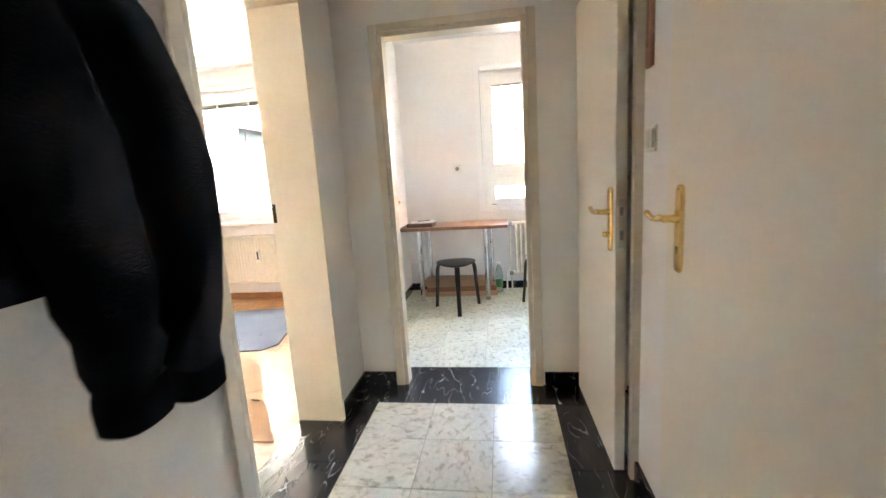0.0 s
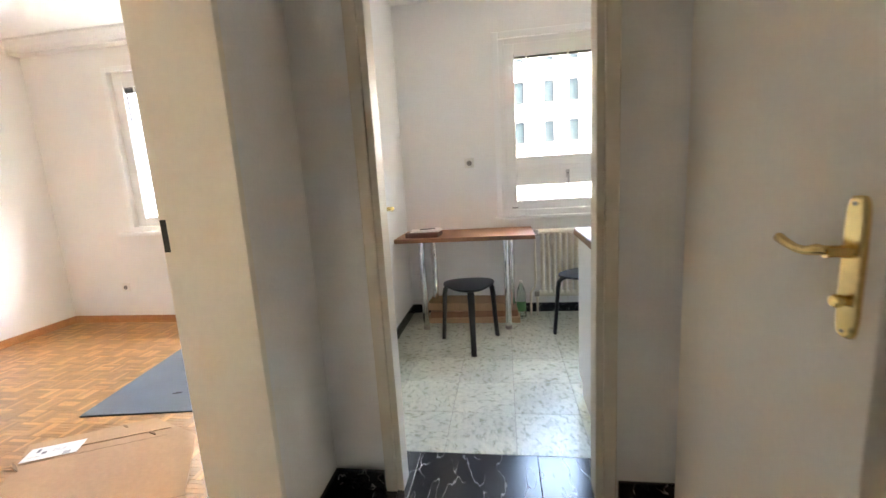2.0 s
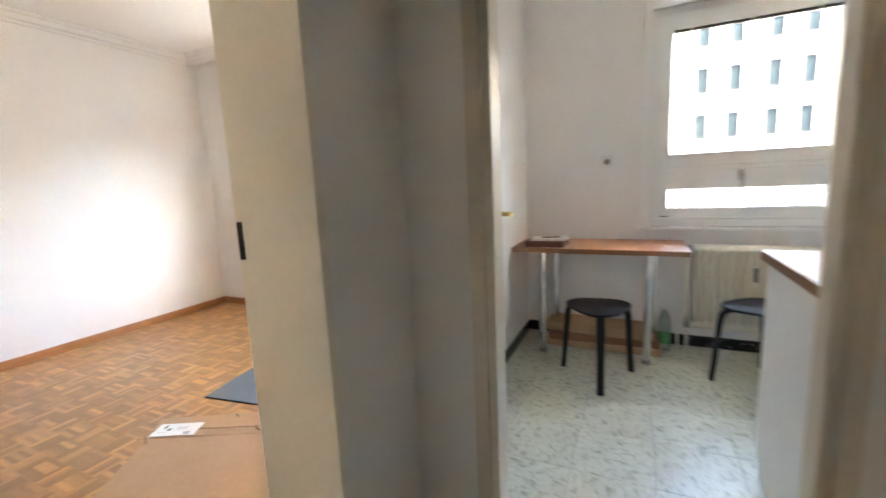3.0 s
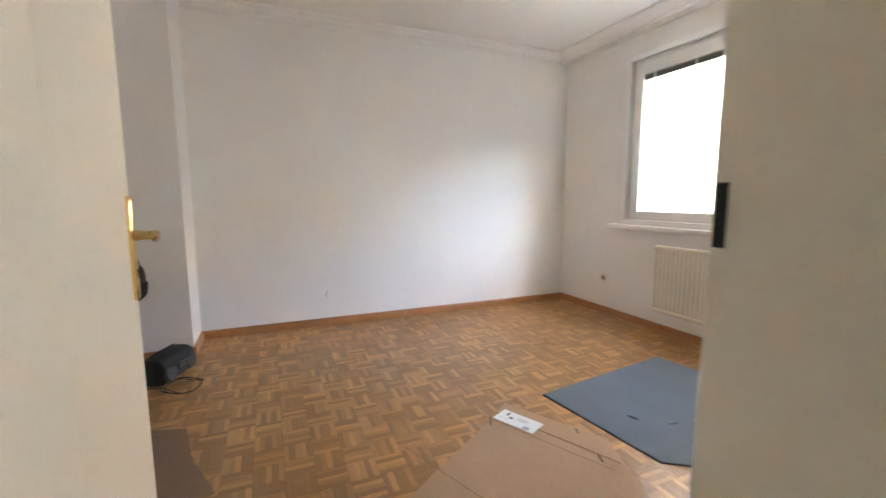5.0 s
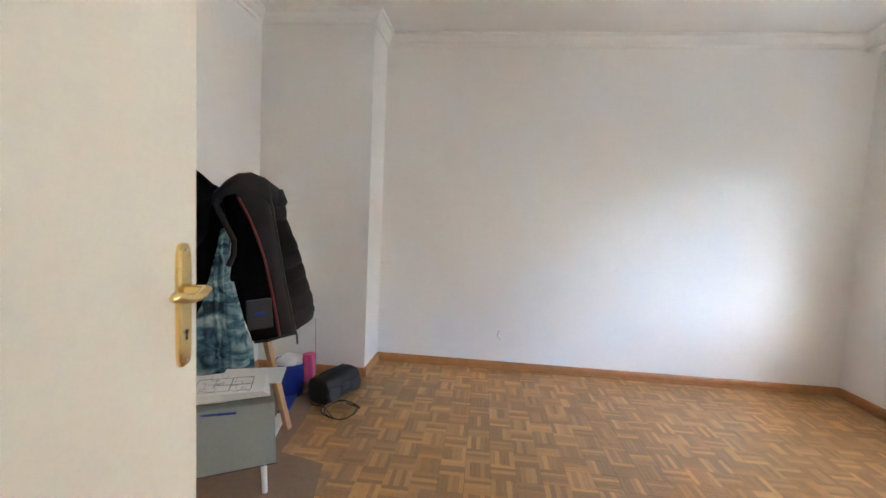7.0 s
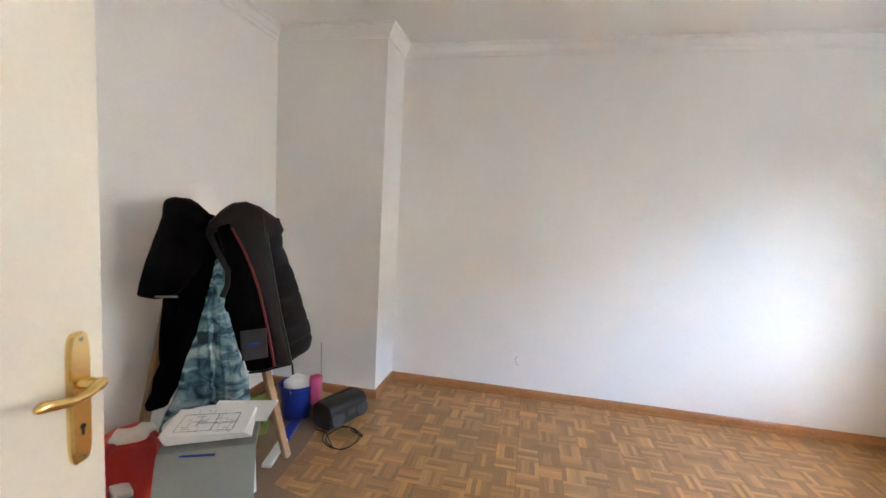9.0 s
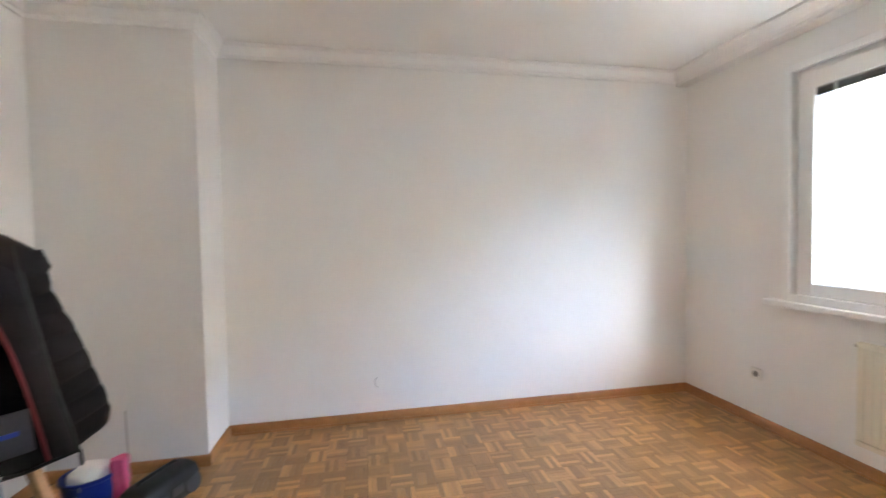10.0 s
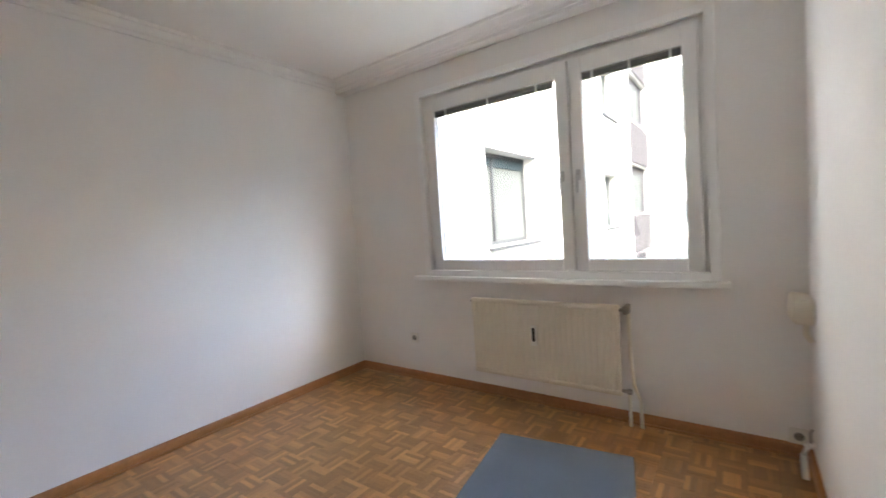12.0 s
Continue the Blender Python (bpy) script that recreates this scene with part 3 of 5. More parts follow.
sash(w1, -2.256, -1.574, 0.918, 2.232, FY - 0.012, 0.075, -2.222, 1.52, 0.10)
pulled_up_blind(-3.312, -2.362, 2.137, FY + 0.02, 0.05)
pulled_up_blind(-2.185, -1.636, 2.137, FY + 0.02, 0.05)
cord(-3.335, FY - 0.008, 1.2, 2.1)
cord(-1.60, FY - 0.008, 1.25, 2.1)
# kitchen window: tall upper pane, low tilting pane under it
w2 = tagged(part("window_2", bars(B(), -0.06, 1.02, 0.85, 2.25, 0.05, KY + 0.024, KY + 0.095, 0.004), PVC), "white kitchen window with a low lower sash", "window", "", "structure")
part("casing", bars(B(), -0.105, 1.065, 0.845, 2.29, 0.05, KY - 0.032, KY, 0.005), PVC, w2)
part("window_sill", box(B(), -0.125, 1.085, KY - 0.06, KY + 0.012, 0.818, 0.842, None, 0.005), PVC, w2, "white window sill board")
part("transom", box(B(), -0.01, 0.97, KY - 0.01, KY + 0.08, 1.212, 1.242, None, 0.003), PVC, w2)
for x in (0.18, 0.50, 0.80):
    part("cap", box(B(), x, x + 0.05, KY - 0.016, KY - 0.009, 1.216, 1.232, None, 0.002), PVC, w2)
sash(w2, -0.02, 0.98, 1.238, 2.20, KY - 0.004, 0.085, None, None, 0.10)
s = sash(w2, -0.02, 0.98, 0.885, 1.215, KY - 0.008, 0.083, None, None, 0.125)
window_handle(s, 0.47, KY - 0.008, 1.17)
part("vent", box(B(), 0.02, 0.07, KY - 0.011, KY - 0.007, 0.905, 0.913), SOCKD, s, "small dark vent slot")
pulled_up_blind(0.062, 0.90, 2.115, KY + 0.02, 0.03)


# ---- fittings on walls ----
def socket(x, y, z, group):
    t = thing("wall_socket", pose(x, y, z), "single white wall socket with a grey well", "socket", group)
    part("plate", box(B(), -0.04, 0.04, -0.011, 0, -0.04, 0.04, None, 0.004), SOCK, t)
    part("well", tube(B(), [(0, -0.0105, 0), (0, -0.0125, 0)], 0.021, 20), SOCKD, t)
    for dx in (-0.0095, 0.0095):
        part("hole", tube(B(), [(dx, -0.0122, 0), (dx, -0.0132, 0)], 0.003, 8), BLACKP, t)


socket(-3.655, FY, 0.342, "wall sockets")
socket(-0.325, KY, 1.30, "wall sockets")
socket(-1.20, FY, 0.10, "wall sockets")

t = thing("light_switch", pose(0.60, 1.565, 1.29, 0, 0, -90), "white double rocker light switch on the wall", "switch")
part("plate", box(B(), -0.041, 0.041, -0.010, 0, -0.041, 0.041, None, 0.004), SOCK, t)
for x0, x1 in ((-0.029, -0.001), (0.001, 0.029)):
    part("rocker", box(B(), x0, x1, -0.016, -0.008, -0.029, 0.029, None, 0.003), SOCK, t)

t = thing("wall_plaque", pose(0.60, 1.59, 1.51, 0, 0, -90), "narrow reddish wooden strip screwed to the wall", "plaque")
part("board", box(B(), -0.022, 0.022, -0.016, 0, 0, 0.34, None, 0.005), WOODR, t)
part("inlay", box(B(), -0.010, 0.010, -0.019, -0.014, 0.06, 0.30, None, 0.003), EDGE, t, "darker raised strip")
part("screw", tube(B(), [(0, -0.015, 0.03), (0, -0.018, 0.03)], 0.004, 10), STEEL, t)

# scuffs on the long wall
t = thing("scuff_mark", pose(-4.29, 1.885, 0.275), "small curved grey scuff on white paint", "mark")
part("arc", tube(B(), [(0.001, 0.024 * math.cos(a), 0.034 * math.sin(a)) for a in [radians(110 + 15 * k) for k in range(12)]], 0.0022, 5), SCUFF, t)

# ---- radiators ----
def heat_meter(t, x, y, z):
    m = part("heat_meter", box(B(), x - 0.021, x + 0.021, y - 0.020, y, z - 0.068, z + 0.068, None, 0.005), SOCK, t, "white heat meter with dark display")
    part("display", box(B(), x - 0.010, x + 0.010, y - 0.0215, y - 0.018, z - 0.038, z + 0.052), BLACKP, m)


t = thing("panel_radiator", pose(0, 0, 0), "cream ribbed panel radiator below the window", "radiator")
x0, x1, z0, z1 = -3.01, -2.005, 0.185, 0.728
n = 27
prof = []
for k in range(n * 4 + 1):
    x = x0 + (x1 - x0) * k / (n * 4)
    prof.append((x, 4.306 + (0.0, 0.002, 0.008, 0.002)[k % 4]))
loops = [[Vector((x, y, z)) for x, y in prof] + [Vector((x1, 4.33, z)), Vector((x0, 4.33, z))] for z in (z0 + 0.03, z1 - 0.03)]
part("front_panel", rings(B(), loops), RADW, t)
for a, c in ((z1 - 0.03, z1), (z0, z0 + 0.03)):
    part("rail", box(B(), x0 - 0.004, x1 + 0.004, 4.298, 4.334, a, c, None, 0.008), RADW, t)
part("back_panel", box(B(), x0 + 0.02, x1 - 0.02, 4.352, 4.364, z0 + 0.02, z1 - 0.02, None, 0.003), RADW, t)
for x in (x0 + 0.15, x1 - 0.15):
    for z in (0.28, 0.62):
        part("bracket", box(B(), x - 0.015, x + 0.015, 4.334, FY, z - 0.02, z + 0.02), RADW, t)
heat_meter(t, -2.535, 4.302, 0.50)
part("plug", tube(B(), [(x0 - 0.004, 4.316, 0.705), (x0 - 0.016, 4.316, 0.705)], 0.009, 10), STEEL, t)
v = part("valve", tube(B(), [(x1, 4.316, 0.70), (x1 + 0.03, 4.316, 0.70), (x1 + 0.032, 4.316, 0.70), (x1 + 0.06, 4.316, 0.70)], 0.014, 12, True, [0.010, 0.011, 0.018, 0.018]), STEEL, t, "dull metal valve")
part("valve_body", box(B(), x1 + 0.022, x1 + 0.05, 4.302, 4.40, 0.675, 0.725, None, 0.006), STEEL, v)
v = part("valve", tube(B(), [(x1, 4.316, 0.215), (x1 + 0.028, 4.316, 0.215), (x1 + 0.03, 4.316, 0.215), (x1 + 0.055, 4.316, 0.215)], 0.012, 12, True, [0.010, 0.010, 0.016, 0.016]), STEEL, t, "dull metal valve")
part("pipe", tube(B(), [(x1 + 0.038, 4.335, 0.20), (x1 + 0.038, 4.335, -0.004)], 0.010, 10), RADW, t)
part("pipe", tube(B(), [(x1 + 0.038, 4.38, 0.69), (x1 + 0.042, 4.375, 0.4), (x1 + 0.06, 4.36, 0.24), (x1 + 0.095, 4.345, 0.16), (x1 + 0.098, 4.34, -0.004)], 0.0105, 10), RADW, t)

# column radiator in the kitchen
t = thing("column_radiator", pose(0.19, KY - 0.155, 0), "cream column radiator under the kitchen window", "radiator")
for k in range(15):
    x = 0.06 + k * 0.045
    part("column", tube(tube(B(), [(x, 0.02, 0.20), (x, 0.02, 0.70)], 0.0135, 10), [(x, 0.085, 0.20), (x, 0.085, 0.70)], 0.0135, 10), RADW, t, "", True)
for z in (0.19, 0.71):
    part("header", tube(B(), [(0.03, 0.05, z), (0.745, 0.05, z)], 0.026, 12), RADW, t, "", True)
    part("valve", box(B(), -0.01, 0.03, 0.03, 0.07, z - 0.022, z + 0.022, None, 0.006), STEEL, t, "dull metal valve")
part("pipe", tube(B(), [(0.0, 0.05, 0.72), (0.0, 0.05, 0.30), (-0.01, 0.05, 0.24), (-0.04, 0.05, 0.20), (-0.042, 0.05, -0.004)], 0.009, 10), RADW, t, "", True)
part("pipe", tube(B(), [(0.012, 0.05, 0.19), (0.012, 0.05, -0.004)], 0.009, 10), RADW, t, "", True)
heat_meter(t, 0.36, 0.005, 0.55)
for x in (0.15, 0.65):
    part("bracket", box(B(), x - 0.012, x + 0.012, 0.09, 0.155, 0.60, 0.63), RADW, t)

# painted pipe stubs and a cable box in the window corner
t = thing("corner_pipe_cover", pose(-1.15, 4.25, 0.655), "painted-over lumpy pipe cover in the corner", "pipe cover")
part("cover", rough_up(box(B(), -0.085, 0, -0.05, 0.15, 0.05, 0.17, None, 0.02), 0.014, 30), RADW, t, "", True)
part("stub", tube(B(), [(-0.03, -0.01, 0.08), (-0.03, -0.02, 0.0), (-0.012, -0.02, -0.03)], 0.012, 10), RADW, t, "", True)
t = thing("corner_pipe_stub", pose(-1.15, 4.20, 0.0), "short white pipe stub at the skirting", "pipe")
part("pipe", tube(B(), [(-0.045, -0.02, 0.0), (-0.05, 0.0, 0.10), (-0.035, 0.03, 0.13), (0.0, 0.05, 0.14)], 0.013, 10), SOCK, t, "", True)
part("wire", tube(B(), [(-0.02, 0.04, 0.14), (-0.022, 0.03, 0.20), (-0.015, 0.02, 0.22)], 0.004, 8), STEEL, t)

# ---- kitchen ----
t = thing("kitchen_table", pose(0, 0, 0), "wood laminate wall table on chrome tube legs", "table")
top = part("tabletop", box(B(), -0.895, 0.165, 4.07, KY - 0.004, 0.715, 0.748, None, 0.003), BEECH, t)
part("edging", box(B(), -0.893, 0.167, 4.066, 4.07, 0.717, 0.746), EDGE, top, "darker front edge strip")
part("edging", box(B(), 0.165, 0.169, 4.07, KY - 0.006, 0.717, 0.746), EDGE, top, "darker side edge strip")
for x, y in ((-0.70, 4.15), (-0.66, KY - 0.10), (-0.045, 4.15), (-0.005, KY - 0.10)):
    leg = part("leg", tube(B(), [(x, y, 0.03), (x, y, 0.715)], 0.025, 18), CHROME, t, "chrome tube leg", True)
    part("foot", tube(B(), [(x, y, 0), (x, y, 0.03)], 0.027, 18), STEEL, leg, "", True)
    part("flange", tube(B(), [(x, y, 0.707), (x, y, 0.715)], 0.045, 18), CHROME, leg)

t = thing("folded_cartons", pose(-0.35, 4.40, 0), "flat brown cartons stacked below the table", "carton")
for k, (x0, x1, y0, y1, z0, z1, a) in enumerate(((-0.36, 0.40, -0.13, 0.13, 0.0, 0.045, 0), (-0.34, 0.38, -0.12, 0.13, 0.046, 0.10, 2), (-0.36, 0.34, -0.11, 0.12, 0.101, 0.165, -3))):
    part("carton", box(B(), x0, x1, y0, y1, z0, z1, pose(0, 0, 0, 0, 0, a), 0.004), CARD if k != 1 else EDGE, t)


def three_leg_stool(m, label):
    """A bent-wood stool: rounded three-sided seat and three legs that curve over into its rim."""
    t = thing("stool", m, label, "stool", "black kitchen stools")
    loops = []
    for z, r in ((0.432, 0.94), (0.436, 0.99), (0.444, 1.0), (0.449, 0.98), (0.451, 0.93)):
        lp = []
        for k in range(42):
            a = 2 * math.pi * k / 42
            rad = 0.178 + 0.018 * math.cos(3 * (a - radians(-90)))
            lp.append(Vector((r * rad * math.cos(a), r * rad * math.sin(a), z)))
        loops.append(lp)
    part("seat", rings(B(), loops), BLACKW, t, "black three-sided seat", True)
    for k in range(3):
        a = radians(-90 + 120 * k)
        d = Vector((math.cos(a), math.sin(a), 0))
        side = Vector((-d.y, d.x, 0))
        path = [(0.10, 0.428), (0.150, 0.426), (0.178, 0.417), (0.196, 0.392), (0.204, 0.35), (0.215, 0.2), (0.232, 0.0)]
        loops = []
        for i, (r, z) in enumerate(path):
            p0, p1 = path[max(i - 1, 0)], path[min(i + 1, len(path) - 1)]
            tx, tz = p1[0] - p0[0], p1[1] - p0[1]
            ln = math.hypot(tx, tz)
            nrm = d * (-tz / ln) + Vector((0, 0, tx / ln))
            w = 0.024 if i < 5 else 0.019
            loops.append(oval(d * r + Vector((0, 0, z)), side * w, nrm * 0.011, 12, 4))
        part("leg", rings(B(), loops), BLACKW, t, "", True)
    return t


three_leg_stool(pose(-0.315, 3.86, 0, 0, 0, 8), "black bent-wood stool standing before the table")
three_leg_stool(pose(0.52, 4.08, 0, 0, 0, -78), "black bent-wood stool standing by the radiator")

t = thing("water_bottle", pose(0.065, 4.40, 0), "clear green plastic water bottle on the floor", "bottle")
part("body", rings(B(), [oval((0, 0, z), (r, 0, 0), (0, r, 0), 20) for z, r in ((0, 0.034), (0.006, 0.04), (0.05, 0.041), (0.056, 0.038), (0.15, 0.038), (0.156, 0.041), (0.2, 0.04), (0.25, 0.028), (0.29, 0.014), (0.30, 0.0135))]), PETG, t, "", True)
part("label", rings(B(), [oval((0, 0, z), (0.0388, 0, 0), (0, 0.0388, 0), 20) for z in (0.065, 0.14)], caps=False), LABELG, t, "dark green paper label")
part("cap", tube(B(), [(0, 0, 0.298), (0, 0, 0.316)], 0.0155, 16), SOCK, t, "white screw cap")

t = thing("leather_folder", pose(-0.68, 4.20, 0.748, 0, 0, -4), "closed brown folder lying on the table", "folder")
part("cover", box(B(), -0.13, 0.13, -0.09, 0.09, 0, 0.04, None, 0.006), LEATHER, t)
part("leaves", box(B(), -0.124, 0.128, -0.088, 0.085, 0.010, 0.032), PAPER, t)
t = thing("papers", pose(-0.67, 4.22, 0.788, 0, 0, 6), "white papers and a pen on the folder", "papers")
for k in range(3):
    part("sheet", box(B(), -0.115, 0.115, -0.08, 0.08, k * 0.0035, k * 0.0035 + 0.003, pose(0.006 * k, 0.004 * k, 0, 0, 0, 5 * k)), PAPER, t)
t = thing("pen", pose(-0.65, 4.20, 0.805, 0, 90, 20), "dark pen lying on white papers", "pen")
part("barrel", tube(B(), [(0, 0, -0.06), (0, 0, 0.06)], 0.004, 8), BLACKP, t)

t = thing("base_cabinet", pose(0, 0, 0), "white kitchen base cabinet with a plain side", "cabinet")
part("body", box(B(), 0.325, 0.925, 2.56, 3.20, 0.10, 0.86, None, 0.002), PVC, t)
part("plinth", box(B(), 0.335, 0.925, 2.56, 3.15, 0, 0.10), PVC, t)
part("door", box(B(), 0.327, 0.923, 3.20, 3.22, 0.115, 0.855, None, 0.003), PVC, t)
t2 = copy_thing(t, pose(0.604, 0, 0))
t3 = copy_thing(t, pose(1.208, 0, 0))
t = thing("worktop", pose(0, 0, 0), "brown laminate worktop with a dark edge", "worktop")
part("slab", box(B(), 0.312, 2.49, 2.56, 3.245, 0.862, 0.9, None, 0.003), BEECH, t)
part("edging", box(B(), 0.308, 0.312, 2.562, 3.243, 0.864, 0.898), EDGE, t, "darker end strip")

# ---- coat on the hall wall ----
t = thing("hooded_jacket", pose(-0.745, 0, 0), "dark navy jacket hanging on the hall wall", "jacket")
loops = []
for z, yc, hy, hx in ((1.10, 0.46, 0.30, 0.055), (1.12, 0.46, 0.315, 0.075), (1.2, 0.47, 0.32, 0.085), (1.35, 0.49, 0.315, 0.095), (1.55, 0.53, 0.29, 0.10), (1.67, 0.56, 0.25, 0.10), (1.77, 0.58, 0.16, 0.09), (1.83, 0.59, 0.07, 0.07), (1.85, 0.59, 0.03, 0.03)):
    loops.append(oval((0.13, yc, z), (hx * 1.25, 0, 0), (0, hy, 0), 40, 2.6))
bm = rings(B(), loops)
bmesh.ops.subdivide_edges(bm, edges=bm.edges, cuts=1, use_grid_fill=True)
for v in bm.verts:
    v.co.x += 0.012 * math.sin(v.co.y * 38 + v.co.z * 6) * (1.9 - v.co.z)
rough_up(bm, 0.012, 7)
body = part("body", bm, NAVY, t, "", True)
part("hem", rings(B(), [oval((0.13, 0.46, z), (0.085, 0, 0), (0, 0.308, 0), 40, 2.6) for z in (1.075, 1.115)]), NAVY, t, "ribbed hem", True)


def sleeve(path, name="sleeve"):
    lps = []
    for i, (y, x, z, r) in enumerate(path):
        lps.append(oval((x, y, z), (r * 0.8, 0, 0), (0, r, 0.02 * (i % 2)), 24, 2.3))
    bm = rings(B(), lps)
    bmesh.ops.subdivide_edges(bm, edges=bm.edges, cuts=1, use_grid_fill=True)
    for v in bm.verts:
        v.co.y += 0.006 * math.sin(v.co.z * 55 + v.co.x * 20)
    rough_up(bm, 0.010, 14, 3)
    return bm


for path in ([(0.72, 0.16, 1.68, 0.06), (0.79, 0.21, 1.50, 0.078), (0.836, 0.235, 1.346, 0.08), (0.859, 0.235, 1.18, 0.08), (0.859, 0.235, 1.036, 0.071), (0.845, 0.235, 0.936, 0.062), (0.836, 0.235, 0.881, 0.055), (0.836, 0.235, 0.858, 0.045)],
             [(0.53, 0.20, 1.62, 0.07), (0.59, 0.235, 1.46, 0.085), (0.635, 0.245, 1.28, 0.085), (0.665, 0.25, 1.12, 0.072), (0.675, 0.25, 1.0, 0.062), (0.68, 0.25, 0.91, 0.054), (0.685, 0.25, 0.89, 0.045)]):
    sl = part("sleeve", sleeve(path), NAVY, t, "", True)
    y, x, z, r = path[-2]
    part("cuff", rings(B(), [oval((x, y, zz), (rr * 0.72, 0, 0), (0, rr, 0), 24, 2.6) for zz, rr in ((z + 0.005, 0.054), (z - 0.02, 0.058), (z - 0.065, 0.056), (z - 0.072, 0.045))]), NAVY, sl, "ribbed cuff", True)
t = thing("coat_hook", pose(-0.75, 0.59, 1.83), "small brass coat hook under the jacket", "hook")
part("back_plate", box(B(), 0, 0.005, -0.015, 0.015, -0.03, 0.04, None, 0.002), BRASS, t)
part("prong", tube(B(), [(0.004, 0, 0.0), (0.06, 0, -0.005), (0.085, 0, 0.02), (0.09, 0, 0.045)], 0.006, 8), BRASS, t, "", True)

# ---- things on the parquet ----
t = thing("floor_mat", pose(0, 0, 0), "square-cut slate grey foam mat on parquet", "mat")
ms = [(-2.44, 2.815), (-2.60, 3.89), (-1.885, 3.99), (-1.66, 3.02), (-1.74, 2.905)]
bm = B()
rings(bm, [[Vector((x, y, z)) for x, y in ms] for z in (0.0, 0.006)])
part("underside", bm, MATD, t, "dark edge of the mat")
cx, cy = sum(p[0] for p in ms) / 5, sum(p[1] for p in ms) / 5
part("top_layer", rings(B(), [[Vector((cx + (x - cx) * k, cy + (y - cy) * k, z)) for x, y in ms] for z, k in ((0.006, 0.996), (0.009, 0.993))]), MAT, t)
part("stain", rings(B(), [oval((-1.93, 3.22, z), (0.006, 0.03, 0), (0.004, -0.001, 0), 10) for z in (0.009, 0.0096)]), MATD, t, "dark smear")
part("stain", rings(B(), [oval((-2.05, 2.98 + 0.1, z), (0.03, 0.008, 0), (0.0, 0.012, 0), 10) for z in (0.009, 0.0094)]), MATD, t, "dark smear")

t = thing("flattened_carton", pose(0, 0, 0), "flattened brown carton with a paper label", "carton")


def sheet(pts, z0, z1, seed=0, wob=0.004):
    """A flat board with slightly torn edges."""
    out = []
    for (xa, ya), (xb, yb) in zip(pts, pts[1:] + pts[:1]):
        n = max(2, int(math.hypot(xb - xa, yb - ya) / 0.05))
        for k in range(n):
            f = k / n
            p = Vector((xa + (xb - xa) * f, ya + (yb - ya) * f, 0))
            out.append(p + wob * noise.noise_vector(p * 18 + Vector((seed, 0, 0))).to_2d().to_3d() * (0 if k == 0 else 1))
    return rings(B(), [[p + Vector((0, 0, z)) for p in out] for z in (z0, z1)])


part("board", sheet([(-2.425, 2.555), (-2.31, 2.40), (-1.93, 1.83), (-1.02, 1.82), (-1.27, 2.17), (-1.62, 2.70), (-1.95, 2.815)], 0.0, 0.006, 1, 0.007), CARD, t)
part("flap", sheet([(-2.43, 2.56), (-2.36, 2.47), (-1.80, 2.74), (-1.95, 2.82)], 0.0065, 0.011, 5), CARD, t, "folded side flap")
part("crease", box(B(), -0.0015, 0.0015, -0.5, 0.5, 0.0062, 0.0068, pose(-1.80, 2.13, 0, 0, 0, -68)), CARDE, t, "pressed fold line")
part("crease", box(B(), -0.0012, 0.0012, -0.33, 0.33, 0.0062, 0.0068, pose(-2.07, 2.54, 0, 0, 0, -64)), CARDE, t, "pressed fold line")
for x, y, a, l in ((-2.31, 2.405, 62, 0.05), (-1.86, 2.69, 70, 0.03), (-1.34, 2.19, 80, 0.03), (-2.06, 2.735, 66, 0.025)):
    part("tear", rings(B(), [oval((0, 0, z), (l, 0, 0), (0, 0.006, 0), 8) for z in (0.0065, 0.0125)]), CARDE, t).matrix_local = pose(x, y, 0, 0, 0, a - 90)
lb = thing("shipping_label", pose(-2.245, 2.525, 0.0112, 0, 0, 26), "creased white shipping label with faint print", "label")
part("sheet", box(B(), -0.112, 0.112, -0.055, 0.055, 0, 0.0012, pose(0, 0, 0, 0, 0, 0)), PAPER, lb)
for x, y, w, h in ((-0.07, 0.025, 0.014, 0.03), (-0.04, 0.0, 0.02, 0.02), (0.065, -0.035, 0.03, 0.028), (0.02, 0.02, 0.06, 0.003), (0.02, 0.01, 0.05, 0.003), (0.02, 0.0, 0.055, 0.003), (-0.07, -0.025, 0.05, 0.003)):
    part("print", box(B(), x - w / 2, x + w / 2, y - h / 2, y + h / 2, 0.0012, 0.0016), INK if w < 0.03 else PALEINK, lb, "faint grey print")

# ---- corner with coats ----
t = thing("wooden_trestle", pose(0, 0, 0), "raw wooden trestle draped with coats", "trestle")
apex = [(-2.97, 0.45, 1.27), (-2.85, 0.31, 1.27)]
for foot, ap in (((-3.11, 0.70, 0), apex[0]), ((-2.90, 0.52, 0), apex[1]), ((-3.02, 0.13, 0), apex[0]), ((-2.75, 0.10, 0), apex[1])):
    d = Vector(ap) - Vector(foot)
    bm = rings(B(), [oval(Vector(foot) + d * f, (0.024, 0, 0), (0, 0.014, 0), 12, 6) for f in (0, 0.5, 1)])
    part("leg", bm, WOODL, t)
part("top_bar", box(B(), -0.12, 0.12, -0.02, 0.02, -0.03, 0.03, pose(-2.91, 0.38, 1.20, 0, 0, 49), 0.003), WOODL, t)


